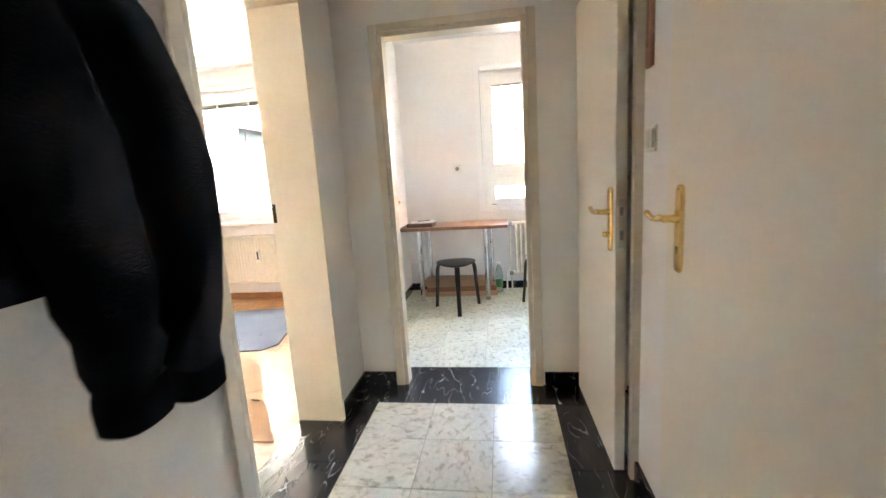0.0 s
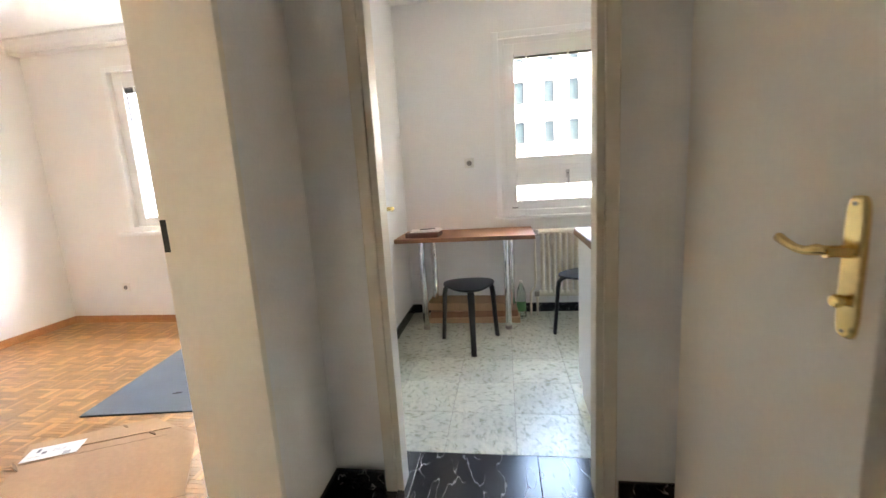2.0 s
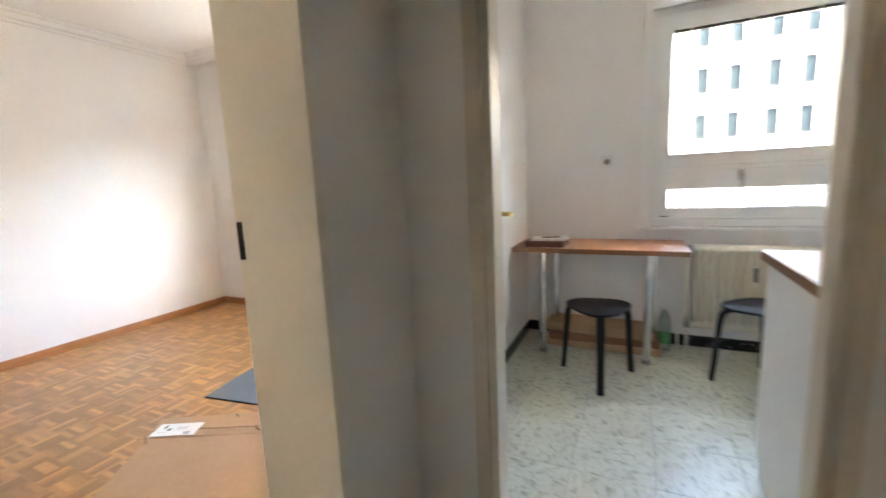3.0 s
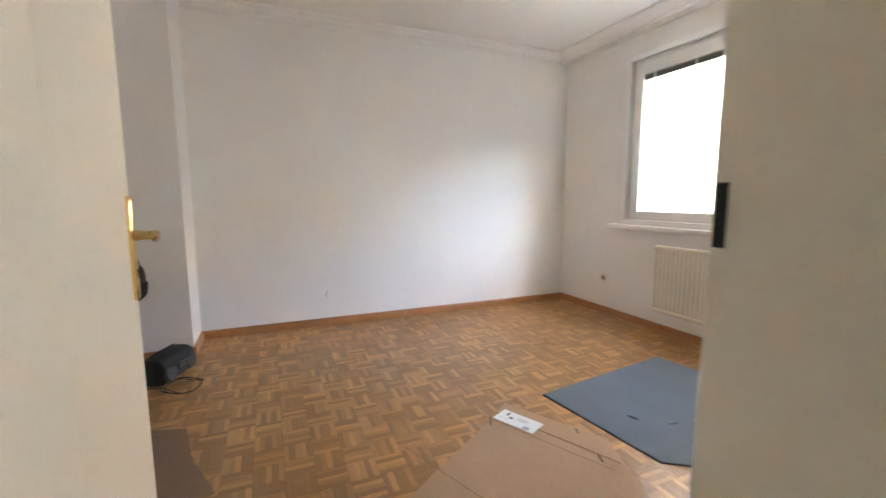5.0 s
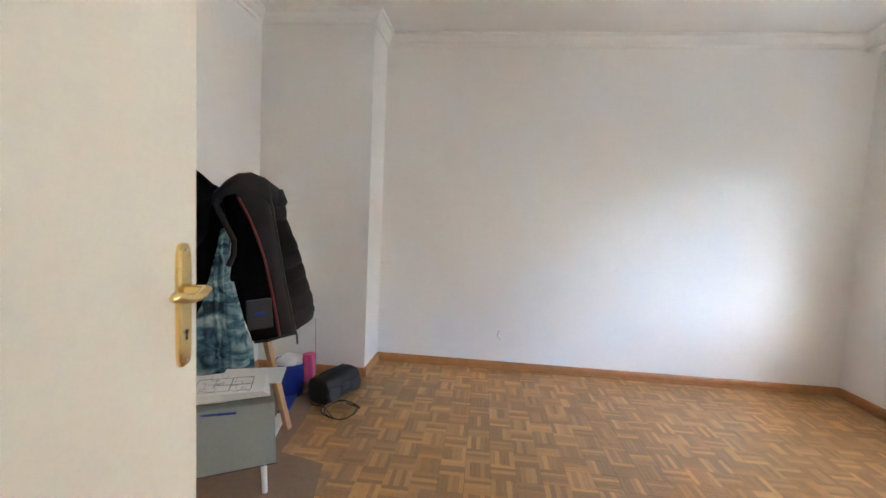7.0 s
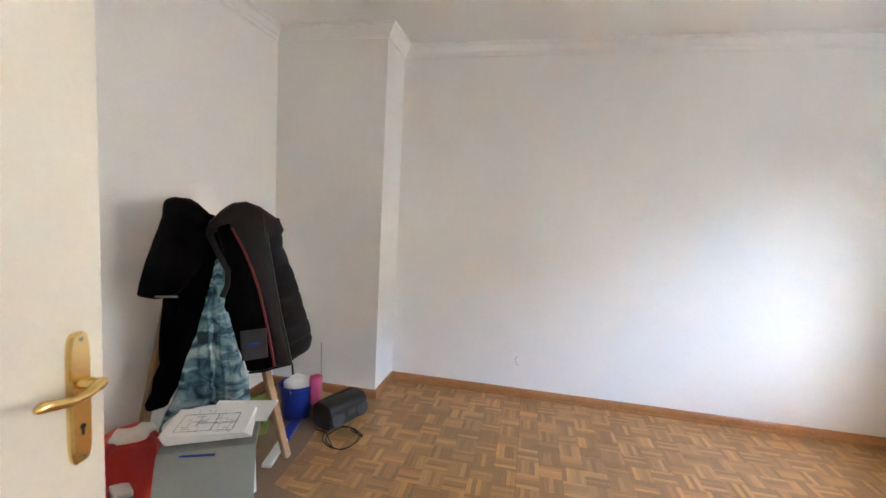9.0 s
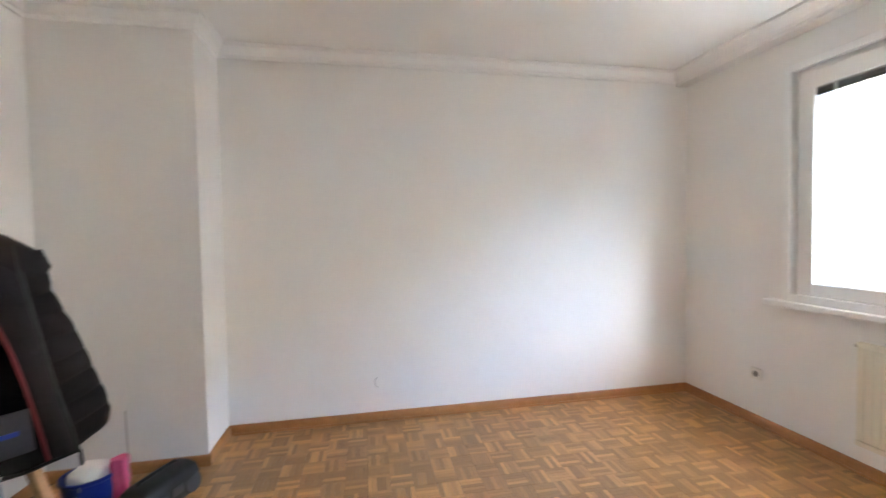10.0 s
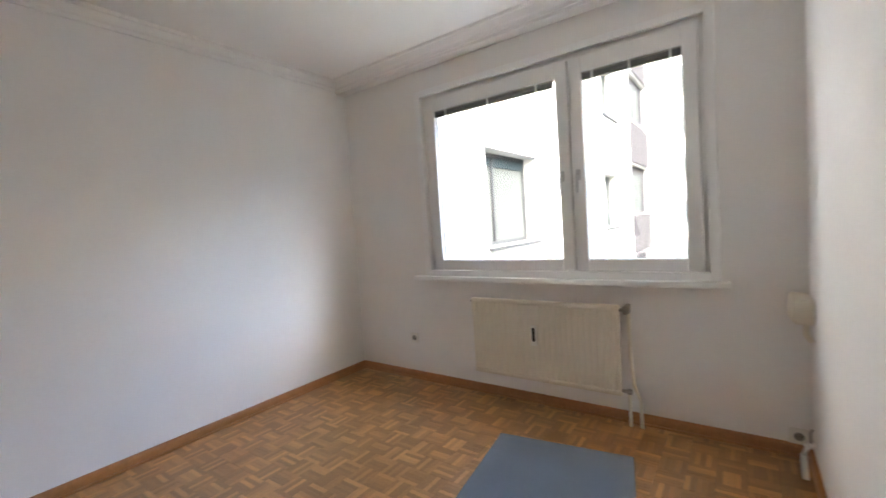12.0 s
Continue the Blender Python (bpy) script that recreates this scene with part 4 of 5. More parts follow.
def cloth(loops, mat, name, parent, label="", wave=0.0, freq=20, seed=0, jitter=0.008, cuts=1):
    """A hanging garment part: skinned loops, finer, with folds and creases."""
    bm = rings(B(), loops)
    for _ in range(cuts):
        bmesh.ops.subdivide_edges(bm, edges=bm.edges, cuts=1, use_grid_fill=True)
    c = sum((v.co for v in bm.verts), Vector()) / len(bm.verts)
    for v in bm.verts:
        o = v.co - c
        a = math.atan2(o.y, o.x)
        v.co += Vector((math.cos(a), math.sin(a), 0)) * wave * math.sin(a * freq + v.co.z * 9 + seed)
    rough_up(bm, jitter, 16, seed)
    return part(name, bm, mat, parent, label, True)


R = Vector((-0.60, 0.80, 0))   # along the coats, as they hang side by side
F = Vector((0.80, 0.60, 0))    # out into the room


def at(r, f, z):
    return Vector((-2.958, 0.538, 0)) + R * r + F * f + Vector((0, 0, z))


def run(name, rows, f, d, mat, parent, label="", wave=0.004, freq=7, seed=0, jitter=0.008, slant=0.0, cuts=1):
    """A garment part that hangs: rows of (height, one edge, other edge) along the coats."""
    return cloth([oval(at((a + c) / 2, f, z), R * ((c - a) / 2) + Vector((0, 0, slant * (c - a) / 0.3)), F * (d * (0.6 if k in (0, len(rows) - 1) else 1)), 26, 2.4) for k, (z, a, c) in enumerate(rows)], mat, name, parent, label, wave, freq, seed, jitter, cuts)


def between(rows, z):
    for (z0, a0, c0), (z1, a1, c1) in zip(rows, rows[1:]):
        if z0 <= z <= z1:
            f = (z - z0) / (z1 - z0)
            return a0 + (a1 - a0) * f, c0 + (c1 - c0) * f
    return rows[-1][1:]


# padded vest, hanging open, lining towards the room
t = thing("quilted_vest", pose(0, 0, 0), "grey quilted vest with red piping, hanging open", "vest")
run("lining", [(0.54, 0.025, 0.15), (0.56, 0.02, 0.15), (0.70, -0.03, 0.13), (0.90, -0.085, 0.09), (1.04, -0.06, 0.05), (1.18, -0.10, 0.0), (1.26, -0.13, -0.03), (1.30, -0.10, -0.03)], 0.075, 0.032, LINING, t, "black inner lining", 0.003, 9, 1, 0.006)
QUILT = [(0.60, 0.205, 0.315), (0.66, 0.195, 0.322), (0.80, 0.165, 0.282), (0.97, 0.135, 0.236), (1.147, 0.105, 0.172), (1.23, 0.09, 0.165), (1.30, 0.08, 0.15)]
lps = []
for k in range(73):   # quilted half: padded rolls between stitched lines, sagging to the side seam
    z = 0.60 + 0.69 * k / 72
    a, c = between(QUILT, z)
    puff = abs(math.sin(math.pi * (k / 72) * 9)) ** 0.55
    lps.append(oval(at((a + c) / 2, 0.075, z), R * ((c - a) / 2 + 0.005 * puff) + Vector((0, 0, 0.035 * (1 - k / 72))), F * (0.030 + 0.016 * puff), 24, 2.3))
part("quilted_front", rough_up(rings(B(), lps), 0.006, 15, 2), VESTG, t, "grey quilted nylon in padded rolls", True)
FLAP = [(0.565, 0.14, 0.222), (0.58, 0.138, 0.222), (0.70, 0.118, 0.195), (0.843, 0.09, 0.163), (0.992, 0.056, 0.138), (1.12, 0.01, 0.115), (1.24, -0.05, 0.096), (1.28, -0.05, 0.09)]
run("front_flap", FLAP, 0.102, 0.026, VESTG, t, "grey front edge turned back", 0.002, 5, 2, 0.006)
part("piping", tube(B(), [at(between(FLAP, z)[0] + 0.004, 0.126, z) for z in (0.568, 0.65, 0.75, 0.85, 0.95, 1.05, 1.15, 1.24)], 0.0058, 8), REDP, t, "dark red piping", True)
part("zip", tube(B(), [at(between(FLAP, z)[1], 0.118, z) for z in (0.57, 0.68, 0.80, 0.92, 1.04, 1.15, 1.26)], 0.0065, 8), BLACKP, t, "black zip along the edge", True)
part("zip_pull", tube(B(), [at(0.226, 0.122, 0.57), at(0.230, 0.122, 0.515)], 0.005, 6), BLACKP, t)
part("hem_binding", tube(B(), [at(0.03, 0.10, 0.54), at(0.09, 0.115, 0.545), at(0.15, 0.122, 0.56), at(0.222, 0.115, 0.568)], 0.006, 8), BLACKW, t, "black bound hem", True)
part("armhole_binding", tube(B(), [at(-0.125, 0.075, 1.25), at(-0.135, 0.10, 1.20), at(-0.10, 0.115, 1.12), at(-0.062, 0.118, 1.04), at(-0.064, 0.118, 0.97), at(-0.085, 0.115, 0.92)], 0.013, 10), VESTG, t, "grey armhole binding", True)
turned = Matrix.Translation(at(0.052, 0.112, 0.683)) @ Matrix.Rotation(math.atan2(R.y, R.x), 4, "Z") @ Matrix.Rotation(radians(-4), 4, "Y")
pk = part("pocket", box(B(), -0.058, 0.058, -0.008, 0.008, -0.075, 0.072, turned, 0.006), POCKET, t, "grey patch pocket")
part("tag", box(B(), -0.024, 0.024, -0.010, 0.010, -0.007, 0.009, turned), BLUE, pk, "small blue tag")
bm = rings(B(), [oval(at(r, 0.07, z), F * (0.055 * k) + Vector((0, 0, 0.0)), Vector((0, 0, 0.062 * k)) + R * 0.01, 18, 2.4) for r, z, k in ((-0.145, 1.235, 0.45), (-0.11, 1.265, 0.8), (-0.05, 1.30, 0.95), (0.0, 1.302, 1.0), (0.06, 1.275, 1.05), (0.12, 1.235, 1.0), (0.15, 1.215, 0.9), (0.165, 1.205, 0.55))])
bmesh.ops.subdivide_edges(bm, edges=bm.edges, cuts=1, use_grid_fill=True)
part("collar", rough_up(bm, 0.010, 18), VESTG, t, "padded grey collar and shoulder", True)
part("collar_seam", tube(B(), [at(0.086, 0.128, 1.31), at(0.092, 0.134, 1.26), at(0.096, 0.13, 1.20)], 0.004, 6), BLACKP, t)

# black jacket over the other side, its hood on top
t = thing("black_jacket", pose(0, 0, 0), "bulky black jacket hung over the trestle", "jacket")
run("shoulder", [(0.915, -0.415, -0.26), (0.93, -0.42, -0.25), (1.02, -0.405, -0.17), (1.12, -0.375, -0.12), (1.22, -0.345, -0.11), (1.29, -0.325, -0.13)], 0.0, 0.10, BLACKC, t, "", 0.006, 6, 3, 0.012)
run("hood", [(1.24, -0.33, -0.12), (1.30, -0.325, -0.15), (1.335, -0.315, -0.19), (1.355, -0.30, -0.22), (1.365, -0.285, -0.25)], 0.02, 0.09, BLACKC, t, "folded hood", 0.006, 5, 9, 0.014)
run("body", [(0.385, -0.39, -0.315), (0.41, -0.392, -0.31), (0.52, -0.36, -0.25), (0.66, -0.315, -0.17), (0.80, -0.27, -0.13), (0.95, -0.25, -0.09), (1.10, -0.23, -0.05), (1.22, -0.20, -0.05), (1.28, -0.17, -0.06)], 0.01, 0.062, BLACKC, t, "", 0.008, 8, 5, 0.012)
run("inner_panel", [(0.59, -0.345, -0.27), (0.61, -0.35, -0.25), (0.75, -0.345, -0.24), (0.95, -0.33, -0.23)], -0.01, 0.05, LINING, t, "dull dark inner panel", 0.005, 6, 2)
part("trim_band", tube(B(), [at(-0.40, 0.05, 0.932), at(-0.34, 0.10, 0.928), at(-0.26, 0.105, 0.925)], 0.005, 8), SOCKD, t, "pale reflective trim", True)

t = thing("patterned_shirt", pose(0, 0, 0), "blue patterned cloth hanging in a point", "shirt")
run("body", [(0.335, -0.35, 0.025), (0.355, -0.35, 0.032), (0.48, -0.285, 0.03), (0.60, -0.235, -0.005), (0.72, -0.20, -0.045), (0.82, -0.168, -0.068), (0.95, -0.138, -0.08), (1.04, -0.12, -0.09), (1.085, -0.11, -0.095)], 0.07, 0.042, CAMO, t, "", 0.010, 9, 4, 0.010, 0.035, 2)
run("sleeve", [(0.42, -0.10, 0.01), (0.44, -0.105, 0.015), (0.56, -0.11, 0.005), (0.70, -0.115, -0.03), (0.84, -0.12, -0.065)], 0.105, 0.024, CAMO, t, "loose hanging sleeve", 0.006, 5, 8, 0.008, 0.02)

# low table with papers
A, Dd = Vector((-0.52, 0.854, 0)), Vector((-0.854, -0.52, 0))
C0 = Vector((-2.57, 0.90, 0))
tm = Matrix(((-A.x, Dd.x, 0, C0.x), (-A.y, Dd.y, 0, C0.y), (0, 0, 1, 0), (0, 0, 0, 1)))
t = thing("low_table", tm, "low white-legged table with a grey drop leaf", "table")
part("tabletop", box(B(), 0, 0.34, 0.0, 0.36, 0.395, 0.412, None, 0.003), GREYB, t)
part("drop_leaf", box(B(), 0.0, 0.34, -0.22, 0, -0.012, 0, pose(0, -0.003, 0.41, 62, 0, 0), 0.002), GREYB, t, "grey hanging drop leaf")
part("leaf_edge", box(B(), -0.003, 0.343, -0.003, 0.0, -0.013, 0.001, pose(0, -0.003, 0.41, 62, 0, 0) @ pose(0, -0.221, 0)), BLACKP, t, "dark edge strip")
for x, y in ((0.05, 0.05), (0.29, 0.05), (0.05, 0.31), (0.29, 0.31)):
    part("leg", tube(B(), [(x, y, 0.395), (x + (0.02 if x > 0.2 else -0.02), y, 0.0)], 0.013, 12, True, [0.016, 0.011]), PVC, t, "white tapered leg", True)

t = thing("floor_plan_sheets", tm @ pose(0.165, 0.10, 0.437, 0, 0, 4), "stack of printed floor plan sheets", "papers")
for k in range(5):
    part("sheet", box(B(), -0.15, 0.15, -0.09, 0.13, 0.006 * k, 0.006 * k + 0.0055, pose(0.004 * k, 0.0, 0, 0, 0, 1.5 * k - 3)), PAPER, t)
part("sheet", box(B(), -0.10, 0.16, -0.02, 0.17, 0.010, 0.012, pose(-0.10, 0.05, 0, 0, 0, 8)), PAPER, t, "loose white sheet")
rng = random.Random(7)
plan = [(-0.10, -0.06, 0.11, -0.06), (-0.10, 0.075, 0.11, 0.075), (-0.10, -0.06, -0.10, 0.075), (0.11, -0.06, 0.11, 0.075), (-0.02, -0.06, -0.02, 0.075), (-0.10, 0.0, 0.04, 0.0), (0.04, -0.02, 0.04, 0.075)]
for k in range(46):   # walls, furniture and dimension lines of the plan
    x, y, ln = rng.uniform(-0.11, 0.10), rng.uniform(-0.075, 0.095), rng.uniform(0.008, 0.045)
    plan.append((x, y, x + ln, y) if k % 2 else (x, y, x, min(y + ln, 0.11)))
for k, (x0, y0, x1, y1) in enumerate(plan):
    w = 0.0016 if k < 7 else 0.0007
    part("print", box(B(), x0 - w, x1 + w, y0 - w, y1 + w, 0.0297, 0.0302 + 0.00001 * k, pose(0.016, 0, 0, 0, 0, 3)), INK if k % 3 else PALEINK, t, "dark plan line")
t = thing("ballpoint_pen", tm @ pose(0.20, -0.016, 0.400, 0, 90, 8), "blue ballpoint pen on the grey leaf", "pen")
part("barrel", tube(B(), [(0, 0, -0.06), (0, 0, 0.05), (0, 0, 0.07)], 0.0045, 8, True, [0.0045, 0.0045, 0.001]), BLUE, t)

t = thing("round_tray", tm @ pose(0.215, 0.185, 0.412) @ Matrix.Diagonal((0.93, 0.93, 1, 1)), "round white plastic tray beneath the papers", "tray")
part("dish", rings(B(), [oval((0, 0, z), (r, 0, 0), (0, r, 0), 40) for z, r in ((0, 0.12), (0.004, 0.145), (0.022, 0.16), (0.024, 0.158), (0.008, 0.14), (0.005, 0.10))]), PVC, t, "", True)
t = thing("red_bag", pose(-2.60, 0.25, 0, 0, 0, 55), "crumpled red plastic bag with coloured packs", "bag")
cloth([oval((0.01 * (k % 2), 0, z), (a, 0, 0), (0, c, 0), 26, 3.2) for k, (z, a, c) in enumerate(((0.0, 0.11, 0.09), (0.012, 0.13, 0.105), (0.10, 0.135, 0.11), (0.20, 0.13, 0.108), (0.27, 0.135, 0.112), (0.31, 0.12, 0.10), (0.325, 0.09, 0.07)))], RED, "bag", t, "", 0.007, 9, 6, 0.016, 2)
for v in t.children[0].data.vertices:
    v.co.z = max(v.co.z, 0.0)
t = thing("white_plastic_wrap", pose(-2.60, 0.27, 0.325), "crumpled white plastic wrap on the red bag", "wrap")
bm = B()
bmesh.ops.create_icosphere(bm, subdivisions=3, radius=0.075)
bmesh.ops.scale(bm, vec=(1.2, 1, 0.45), verts=bm.verts)
part("folds", rough_up(bm, 0.03, 17, 5), SOCK, t, "", True)
t = thing("teal_pack", pose(-2.47, 0.36, 0.0, 0, 0, 60), "teal and white pack beside the red bag", "pack")
part("body", box(B(), -0.05, 0.05, -0.03, 0.03, 0.0, 0.16, None, 0.006), TEAL, t)
part("lid", box(B(), -0.052, 0.052, -0.032, 0.032, 0.16, 0.185, None, 0.006), SOCK, t, "white lid")

# bucket, cloths, radio
t = thing("bucket", pose(-3.53, 0.505, 0), "blue plastic bucket holding cleaning cloths", "bucket")
part("wall", rings(B(), [oval((0, 0, z), (r, 0, 0), (0, r, 0), 32) for z, r in ((0, 0.085), (0.2, 0.108), (0.205, 0.114), (0.22, 0.114), (0.22, 0.104), (0.02, 0.08))], caps=False), BLUE, t, "", True)
part("base", rings(B(), [oval((0, 0, z), (0.084, 0, 0), (0, 0.084, 0), 32) for z in (0, 0.02)]), BLUE, t)
part("handle", tube(B(), [(0.114 * math.cos(a), 0.02, 0.21 - 0.06 * math.sin(a)) for a in [math.pi * k / 12 for k in range(13)]], 0.003, 8), STEEL, t, "wire handle", True)
t = thing("white_rag", pose(-3.53, 0.505, 0.20), "crumpled white rag in the bucket", "cloth")
bm = B()
bmesh.ops.create_icosphere(bm, subdivisions=3, radius=0.085)
bmesh.ops.scale(bm, vec=(1, 1, 0.7), verts=bm.verts)
rough_up(bm, 0.03, 16, 2)
part("folds", bm, PAPER, t, "", True)
t = thing("pink_cloth", pose(-3.545, 0.625, 0.0), "pink rubber glove hung over the bucket", "cloth")
cloth([oval((0.0, 0.0, z), (0.035, 0.02, 0), (-0.02, 0.03, 0), 16) for z in (0.10, 0.12, 0.18, 0.24, 0.27)], PINK, "folds", t, "", 0.004, 5, 1)
t = thing("green_cloth", pose(-3.28, 0.40, 0.0), "olive green rag on the floor", "cloth")
cloth([oval((0.0, 0.0, z), (0.03, 0.05, 0), (-0.05, 0.03, 0), 16) for z in (0.0, 0.04, 0.10, 0.17, 0.2)], GREEN, "folds", t, "", 0.008, 5, 7)

rm = pose(-3.55, 0.80, 0, 0, 0, 158)
t = thing("portable_radio", rm, "black portable radio with its antenna raised", "radio")
lps = []
for x, k in ((-0.155, 0.80), (-0.148, 0.93), (-0.12, 1.0), (0.0, 1.03), (0.12, 1.0), (0.148, 0.93), (0.155, 0.80)):
    lps.append(oval((x, 0, 0.085), (0, 0.09 * k, 0), (0, 0, 0.085 * k), 28, 3.0))
bm = rings(B(), lps)
for v in bm.verts:
    v.co.z = max(v.co.z, 0.0)
body = part("case", bm, BLACKP, t, "", True)
for x in (-0.10, 0.10):
    part("speaker", tube(B(), [(x, -0.075, 0.075), (x, -0.094, 0.078)], 0.052, 24, True, [0.055, 0.048]), GRILLE, body, "round speaker grille", True)
part("display", box(B(), -0.035, 0.035, -0.098, -0.085, 0.07, 0.11, None, 0.003), GRILLE, body, "grey display panel")
part("carry_handle", tube(B(), [(-0.12, 0.02, 0.155), (-0.10, 0.02, 0.176), (0.10, 0.02, 0.176), (0.12, 0.02, 0.155)], 0.008, 8), BLACKP, t, "", True)
part("antenna", tube(B(), [(-0.10, 0.07, 0.14), (-0.105, 0.075, 0.52)], 0.0022, 6), STEEL, t, "thin steel antenna")
t = thing("power_cable", pose(-3.36, 0.93, 0.004), "black cable coiled loosely on parquet", "cable")
pts = [(-0.10, -0.02, 0.0)] + [(0.115 * math.cos(a) * (1 + 0.15 * math.sin(2 * a)) + 0.012 * a / 6, 0.10 * math.sin(a) - 0.015 * a / 6, 0.002 + 0.0015 * a) for a in [2 + 0.25 * k for k in range(44)]] + [(-0.02, -0.14, 0.004), (-0.04, -0.22, 0.0)]
part("lead", tube(B(), pts, 0.0033, 7), BLACKP, t, "", True)

t = thing("brown_paper", pose(0, 0, 0), "brown protective paper spread under the clutter", "paper")
part("sheet", sheet([(-3.56, 0.68), (-3.23, 0.745), (-2.89, 0.77), (-2.83, 1.01), (-2.53, 1.08), (-2.27, 1.19), (-1.95, 0.60), (-2.3, 0.15), (-3.3, 0.15), (-3.55, 0.45)], 0.0, 0.002, 9, 0.006), KRAFT, t)
# flat two-coloured strip on the paper, its use unknown
t = thing("paint_roller_pole", pose(-3.25, 0.60, 0.012, 0, 0, 13), "flat blue and white strip on brown paper", "strip")
part("blue_half", box(B(), -0.25, 0.02, -0.03, 0.03, -0.010, 0.012, None, 0.004), BLUE, t, "blue half")
part("white_half", box(B(), 0.021, 0.27, -0.026, 0.026, -0.010, 0.010, None, 0.004), SOCK, t, "white half")

# ---- outside ----
structure("ground", box(B(), -300, 300, -300, 300, -9.4, -9.0), GROUND, "grey-green courtyard ground far below", "ground")


def far_window(t, kinds, c, r, ww, wh, glass, reveal, style):
    """A window in a far wall: frame, bars, pane and sill, sharing meshes with its like."""
    key = (ww, wh, reveal, style, glass.name)
    if key not in kinds:
        mid = B()
        if style == "top":       # one transom
            box(mid, 0.07, ww - 0.07, reveal + 0.005, reveal + 0.06, wh * 0.68, wh * 0.68 + 0.03)
        elif style == "cross":   # mullion and transom
            box(mid, ww * 0.47, ww * 0.53, reveal + 0.005, reveal + 0.065, 0.07, wh - 0.07)
            box(mid, 0.07, ww * 0.47, reveal + 0.005, reveal + 0.06, wh * 0.70, wh * 0.70 + 0.05)
            box(mid, ww * 0.53, ww - 0.07, reveal + 0.005, reveal + 0.06, wh * 0.70, wh * 0.70 + 0.05)
        else:                    # narrow sash beside a wide one
            box(mid, ww * 0.33, ww * 0.37, reveal - 0.01, reveal + 0.06, 0.07, wh - 0.07)
        kinds[key] = (mesh("far_frame", bars(B(), 0, ww, 0, wh, 0.07, reveal, reveal + 0.07, 0), FARFRAME), mesh("far_mid", mid, FARFRAME),
                      mesh("far_pane", box(B(), 0.07, ww - 0.07, reveal + 0.03, reveal + 0.04, 0.07, wh - 0.07), glass),
                      mesh("far_sill", box(B(), -0.05, ww + 0.05, -0.07, reveal, -0.05, -0.002), FARFRAME),
                      mesh("far_shutter_box", box(B(), 0.075, ww - 0.075, reveal + 0.01, reveal + 0.028, wh * 0.86, wh - 0.072), GLASSF))
    w = new("window", kinds[key][0])
    w.parent = t
    w.matrix_local = pose(c, 0, r)
    for nm, d in zip(("mullion", "pane", "sill", "shutter_box"), kinds[key][1:]):
        o = new(nm, d)
        o.parent = w


def building(name, label, m, length, z0, z1, depth, mat, cols, glass, reveal):
    """A rendered block whose front runs along +x at y = 0, facing -y; cols: (x, width, height, sills, style) of its windows."""
    t = thing(name, m, label, "building")
    bm = B()
    at_x, kinds = 0.0, {}
    for c, ww, wh, rows, style in cols:
        box(bm, at_x, c, 0, 0.4, z0, z1)
        zz = z0
        for r in rows:
            box(bm, c, c + ww, 0, 0.4, zz, r)
            zz = r + wh
        box(bm, c, c + ww, 0, 0.4, zz, z1)
        at_x = c + ww
        if style:
            for r in rows:
                far_window(t, kinds, c, r, ww, wh, glass, reveal, style)
    box(bm, at_x, length, 0, 0.4, z0, z1)
    part("wall", bm, mat, t)
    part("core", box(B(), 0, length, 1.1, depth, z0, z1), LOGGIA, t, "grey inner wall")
    part("roof", box(B(), -0.3, length + 0.3, -0.35, depth + 0.3, z1, z1 + 0.25), GROUND, t)
    return t


# house across the court, square on to the kitchen window
ROWS = [-5.4, -2.5, 0.4, 3.32, 6.18, 9.05]
building("apartment_house", "white rendered apartment house across the court", pose(-12, 34, 0), 38, -9, 13.6, 12, FACADE,
         [(x, 0.72, 1.52, ROWS, "top") for x in [0.6, 2.35, 4.1, 7.2, 9.1, 11.2, 12.98, 15.13, 16.9, 18.9, 20.6, 22.4, 24.4, 26.4, 28.4, 30.5, 33.5]], GLASSF, 0.14)
# side wing of the same house, to the west of the room's window; its render colour holds back the bright daylight
FLOORS = [-5.68 + 3.27 * k for k in range(5)]
LOGS = [-5.45 + 3.3 * k for k in range(5)]
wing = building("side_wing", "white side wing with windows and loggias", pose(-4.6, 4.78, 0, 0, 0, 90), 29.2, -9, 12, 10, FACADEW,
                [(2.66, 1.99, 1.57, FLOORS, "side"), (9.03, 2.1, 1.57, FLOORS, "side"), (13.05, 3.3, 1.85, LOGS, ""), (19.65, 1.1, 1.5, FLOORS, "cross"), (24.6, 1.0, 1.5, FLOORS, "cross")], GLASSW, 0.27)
# shallow loggias; the depth of their shade comes from the darkened colours
for z in LOGS:
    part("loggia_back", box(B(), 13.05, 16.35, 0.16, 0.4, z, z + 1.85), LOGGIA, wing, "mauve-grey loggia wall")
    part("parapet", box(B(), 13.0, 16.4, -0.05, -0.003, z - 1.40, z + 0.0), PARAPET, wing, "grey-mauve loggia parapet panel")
    part("rail", tube(B(), [(13.0, -0.05, z + 0.05), (16.4, -0.05, z + 0.05)], 0.025, 8), STEEL, wing, "thin metal rail")
    win = part("loggia_window", bars(B(), 13.5, 15.3, z + 0.1, z + 1.6, 0.07, 0.10, 0.159, 0), FARFRAME, wing)
    part("pane", box(B(), 13.57, 15.23, 0.12, 0.13, z + 0.17, z + 1.53), GLASSW, win)
    part("mullion", box(B(), 14.35, 14.43, 0.105, 0.155, z + 0.17, z + 1.53), FARFRAME, win)
for x in (8.85, 16.95):
    part("drainpipe", tube(B(), [(x, -0.09, -9), (x, -0.09, 12)], 0.055, 12), PVC, wing, "white drainpipe", True)
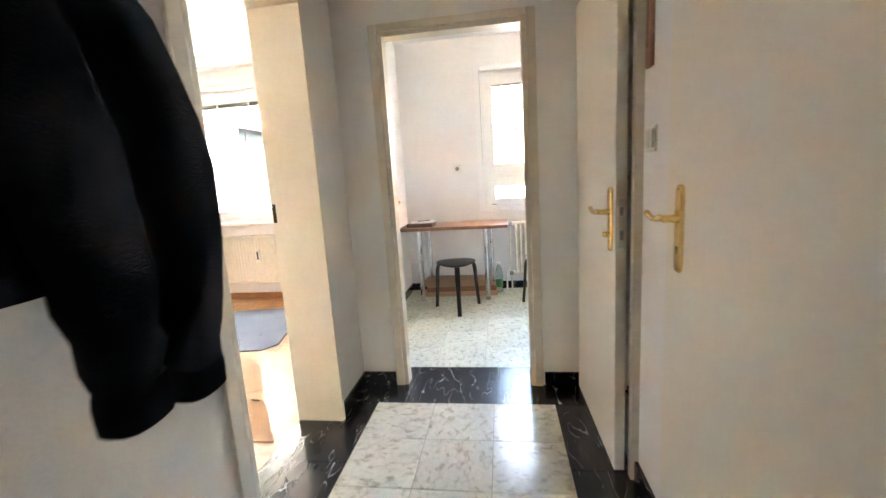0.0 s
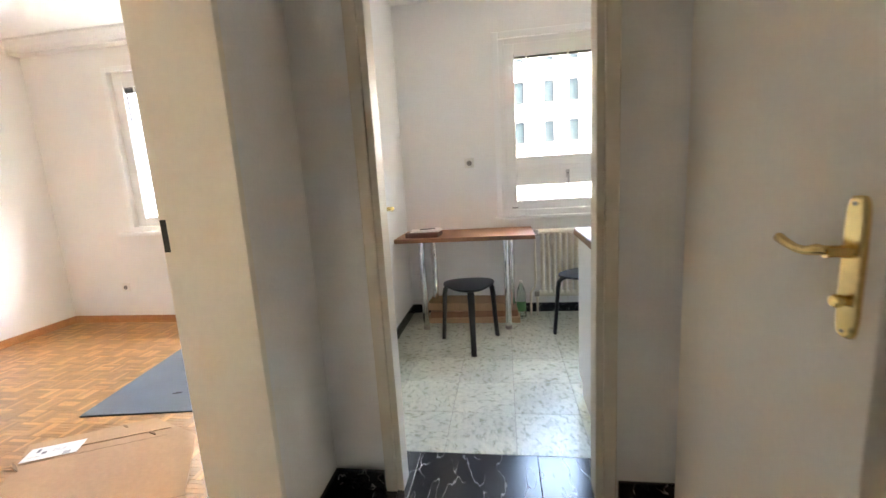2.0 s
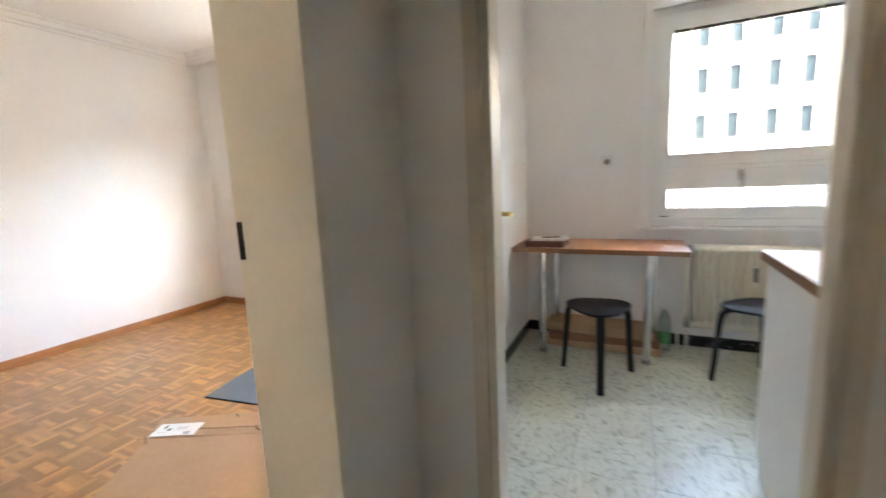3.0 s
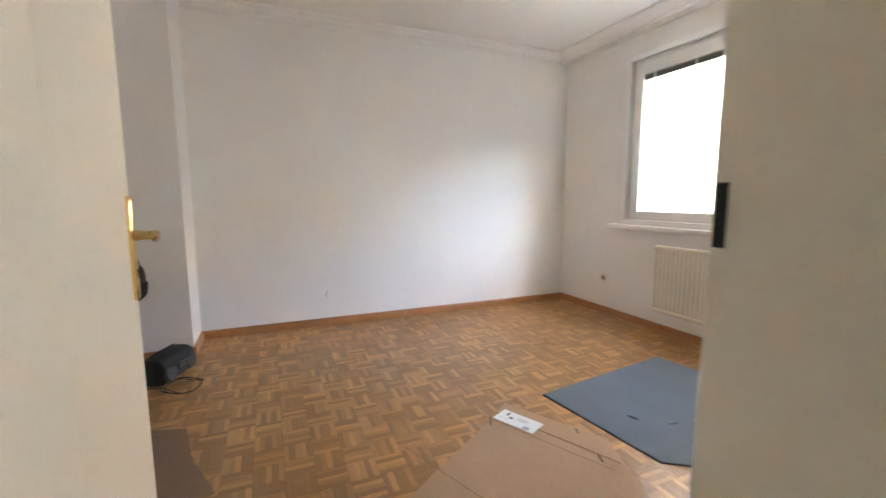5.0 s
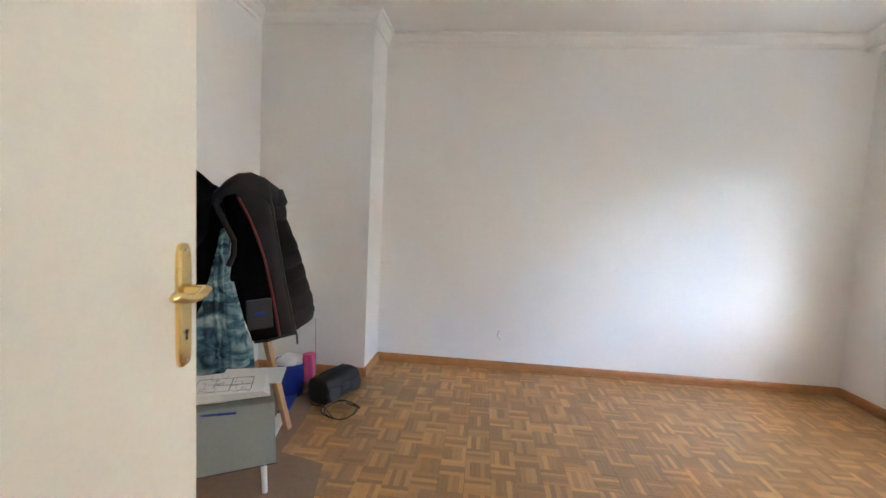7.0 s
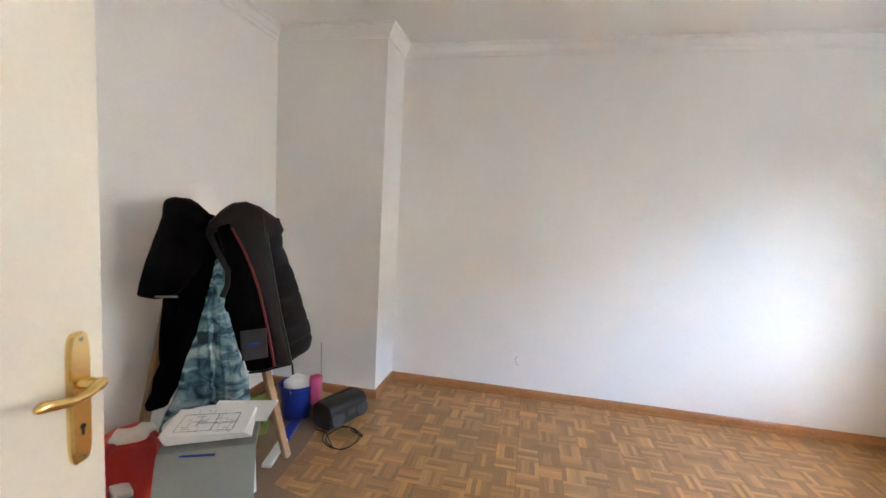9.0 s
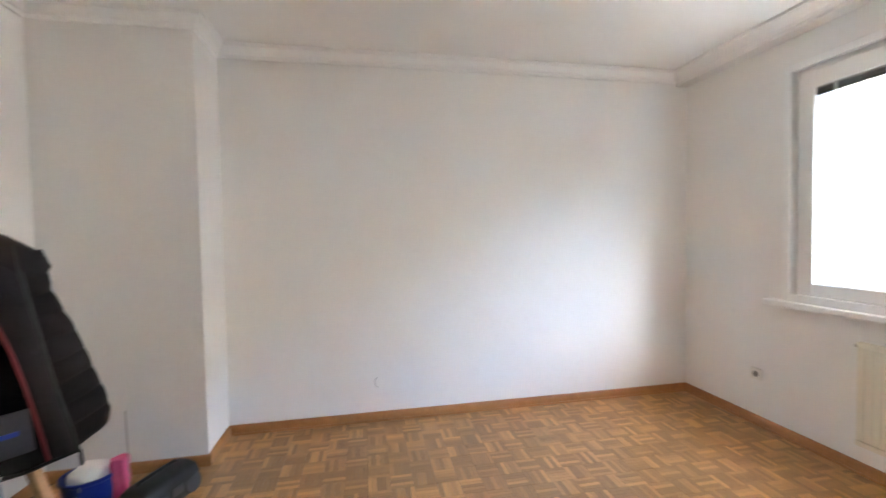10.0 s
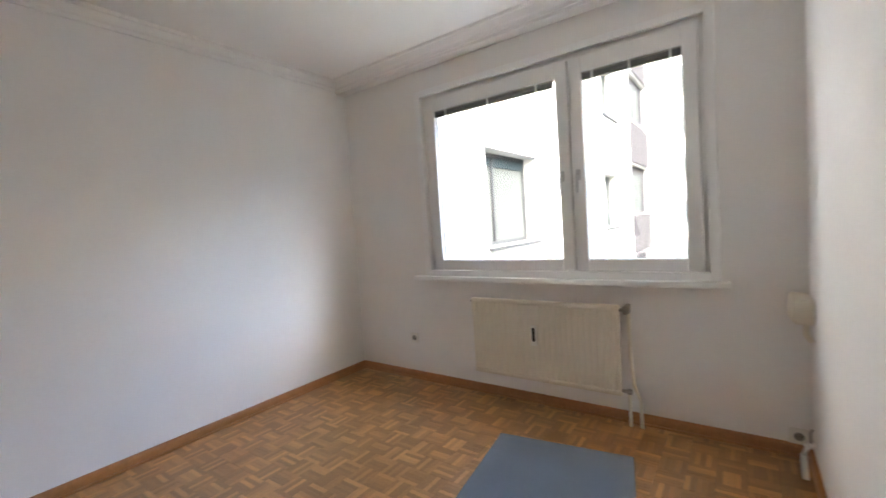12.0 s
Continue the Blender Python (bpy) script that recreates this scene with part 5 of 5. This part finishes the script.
rack = part("drying_rack", tube(B(), [(16.2, -0.05, 4.35), (16.3, -0.75, 4.42), (16.9, -0.95, 4.30)], 0.02, 8), STEEL, wing, "thin metal drying rack")
part("arm", tube(B(), [(15.6, -0.05, 4.35), (16.3, -0.75, 4.42)], 0.015, 8), STEEL, rack)
# unseen house added to the east only to block low sky light
building("east_house", "dull beige house closing the court", pose(26, 33, 0, 0, 0, -90), 27, -9, 9.2, 8, EASTF,
         [(2 + 3.4 * k, 1.1, 1.5, [-5.4, -2.5, 0.4, 3.3, 6.2], "cross") for k in range(7)], GLASSF, 0.14)

# ---- floor pieces ----
def tile_mesh(name, w, d, mat):
    return mesh(name, box(B(), -w / 2, w / 2, -d / 2, d / 2, -0.008, 0.0, None, 0.0012), mat)


def lay(floor, name, data, x, y, turn=0):
    o = new(name, data)
    o.parent = floor
    o.matrix_local = pose(x, y, random.uniform(-0.0004, 0.0002), random.uniform(-0.06, 0.06), random.uniform(-0.06, 0.06), turn)


TP = 0.32
inlay = tile_mesh("hall_tile", TP - 0.003, TP - 0.003, TILE)
for i in range(3):
    for j in range(10):
        lay(floor_hall, "tile", inlay, -0.605 + TP * (i + 0.5), 2.20 - TP * (j + 0.5), 90 * random.randrange(4))
long_strip = tile_mesh("marble_side", 0.245, 0.497, BLACKM)
for j in range(7):
    lay(floor_hall, "marble_tile", long_strip, 0.4775, 2.2 - 0.5 * (j + 0.5))
wide_strip = tile_mesh("marble_side_west", 0.37, 0.497, BLACKM)
for j in range(7):
    lay(floor_hall, "marble_tile", wide_strip, -0.7935, 2.2 - 0.5 * (j + 0.5))
for x0, x1 in ((-0.85, -0.455), (-0.452, 0.055), (0.058, 0.60)):
    lay(floor_hall, "marble_tile", tile_mesh("marble_threshold", x1 - x0, 0.435, BLACKM), (x0 + x1) / 2, 2.42)
kt = tile_mesh("kitchen_tile", TP - 0.002, TP - 0.002, TILEK)
for i in range(-2, 9):
    for j in range(6):
        x, y = -0.03 + TP * (i - 0.5), 2.64 + TP * (j + 0.5)
        if -0.9 < x - TP / 2 + 0.3 and x < 2.5:
            lay(floor_kitchen, "tile", kt, x, y, 90 * random.randrange(4))

# mosaic parquet: squares of five slats, turned by turns
SQ = 0.12
SL = SQ / 5
random.seed(4)
slat_h = mesh("slat_along", box(B(), -SQ / 2 + 0.0008, SQ / 2 - 0.0008, -SL / 2 + 0.0006, SL / 2 - 0.0006, -0.004, 0), SLATO)
rest = bmesh.new()
nx, ny = 28, int(FY / SQ) + 1
EX, EY = -0.975, FY - 0.002
for i in range(nx):
    for j in range(ny):
        cx, cy = -4.29 + SQ * (i + 0.5), SQ * (j + 0.5)
        if cy < 0.07 or (cx < -3.915 and cy < 0.85):
            continue
        turn = (i + j) % 2
        own = -3.40 < cx < -2.70 and 1.15 < cy < 2.36
        for k in range(5):
            o = (k - 2) * SL
            x, y = (cx, cy + o) if turn else (cx + o, cy)
            h = random.uniform(-0.0005, 0.0)
            if own:
                s = new("slat", slat_h)
                s.parent = floor_room
                s.matrix_local = pose(x, y, h, random.uniform(-0.5, 0.5), random.uniform(-0.25, 0.25), 0 if turn else 90)
            else:
                a, c = (SQ / 2 - 0.0008, SL / 2 - 0.0006) if turn else (SL / 2 - 0.0006, SQ / 2 - 0.0008)
                x1, y1 = min(x + a, EX), min(y + c, EY)
                if x1 - x + a > 0.004 and y1 - y + c > 0.004:
                    tilt = (random.uniform(-0.5, 0.5), random.uniform(-0.25, 0.25))
                    box(rest, -a, x1 - x, -c, y1 - y, -0.004, h, pose(x, y, 0, tilt[0 if turn else 1], tilt[1 if turn else 0], 0))
tagged(part("slats", rest, SLAT, floor_room, "worn oak slats in small squares"), kind="stuff")
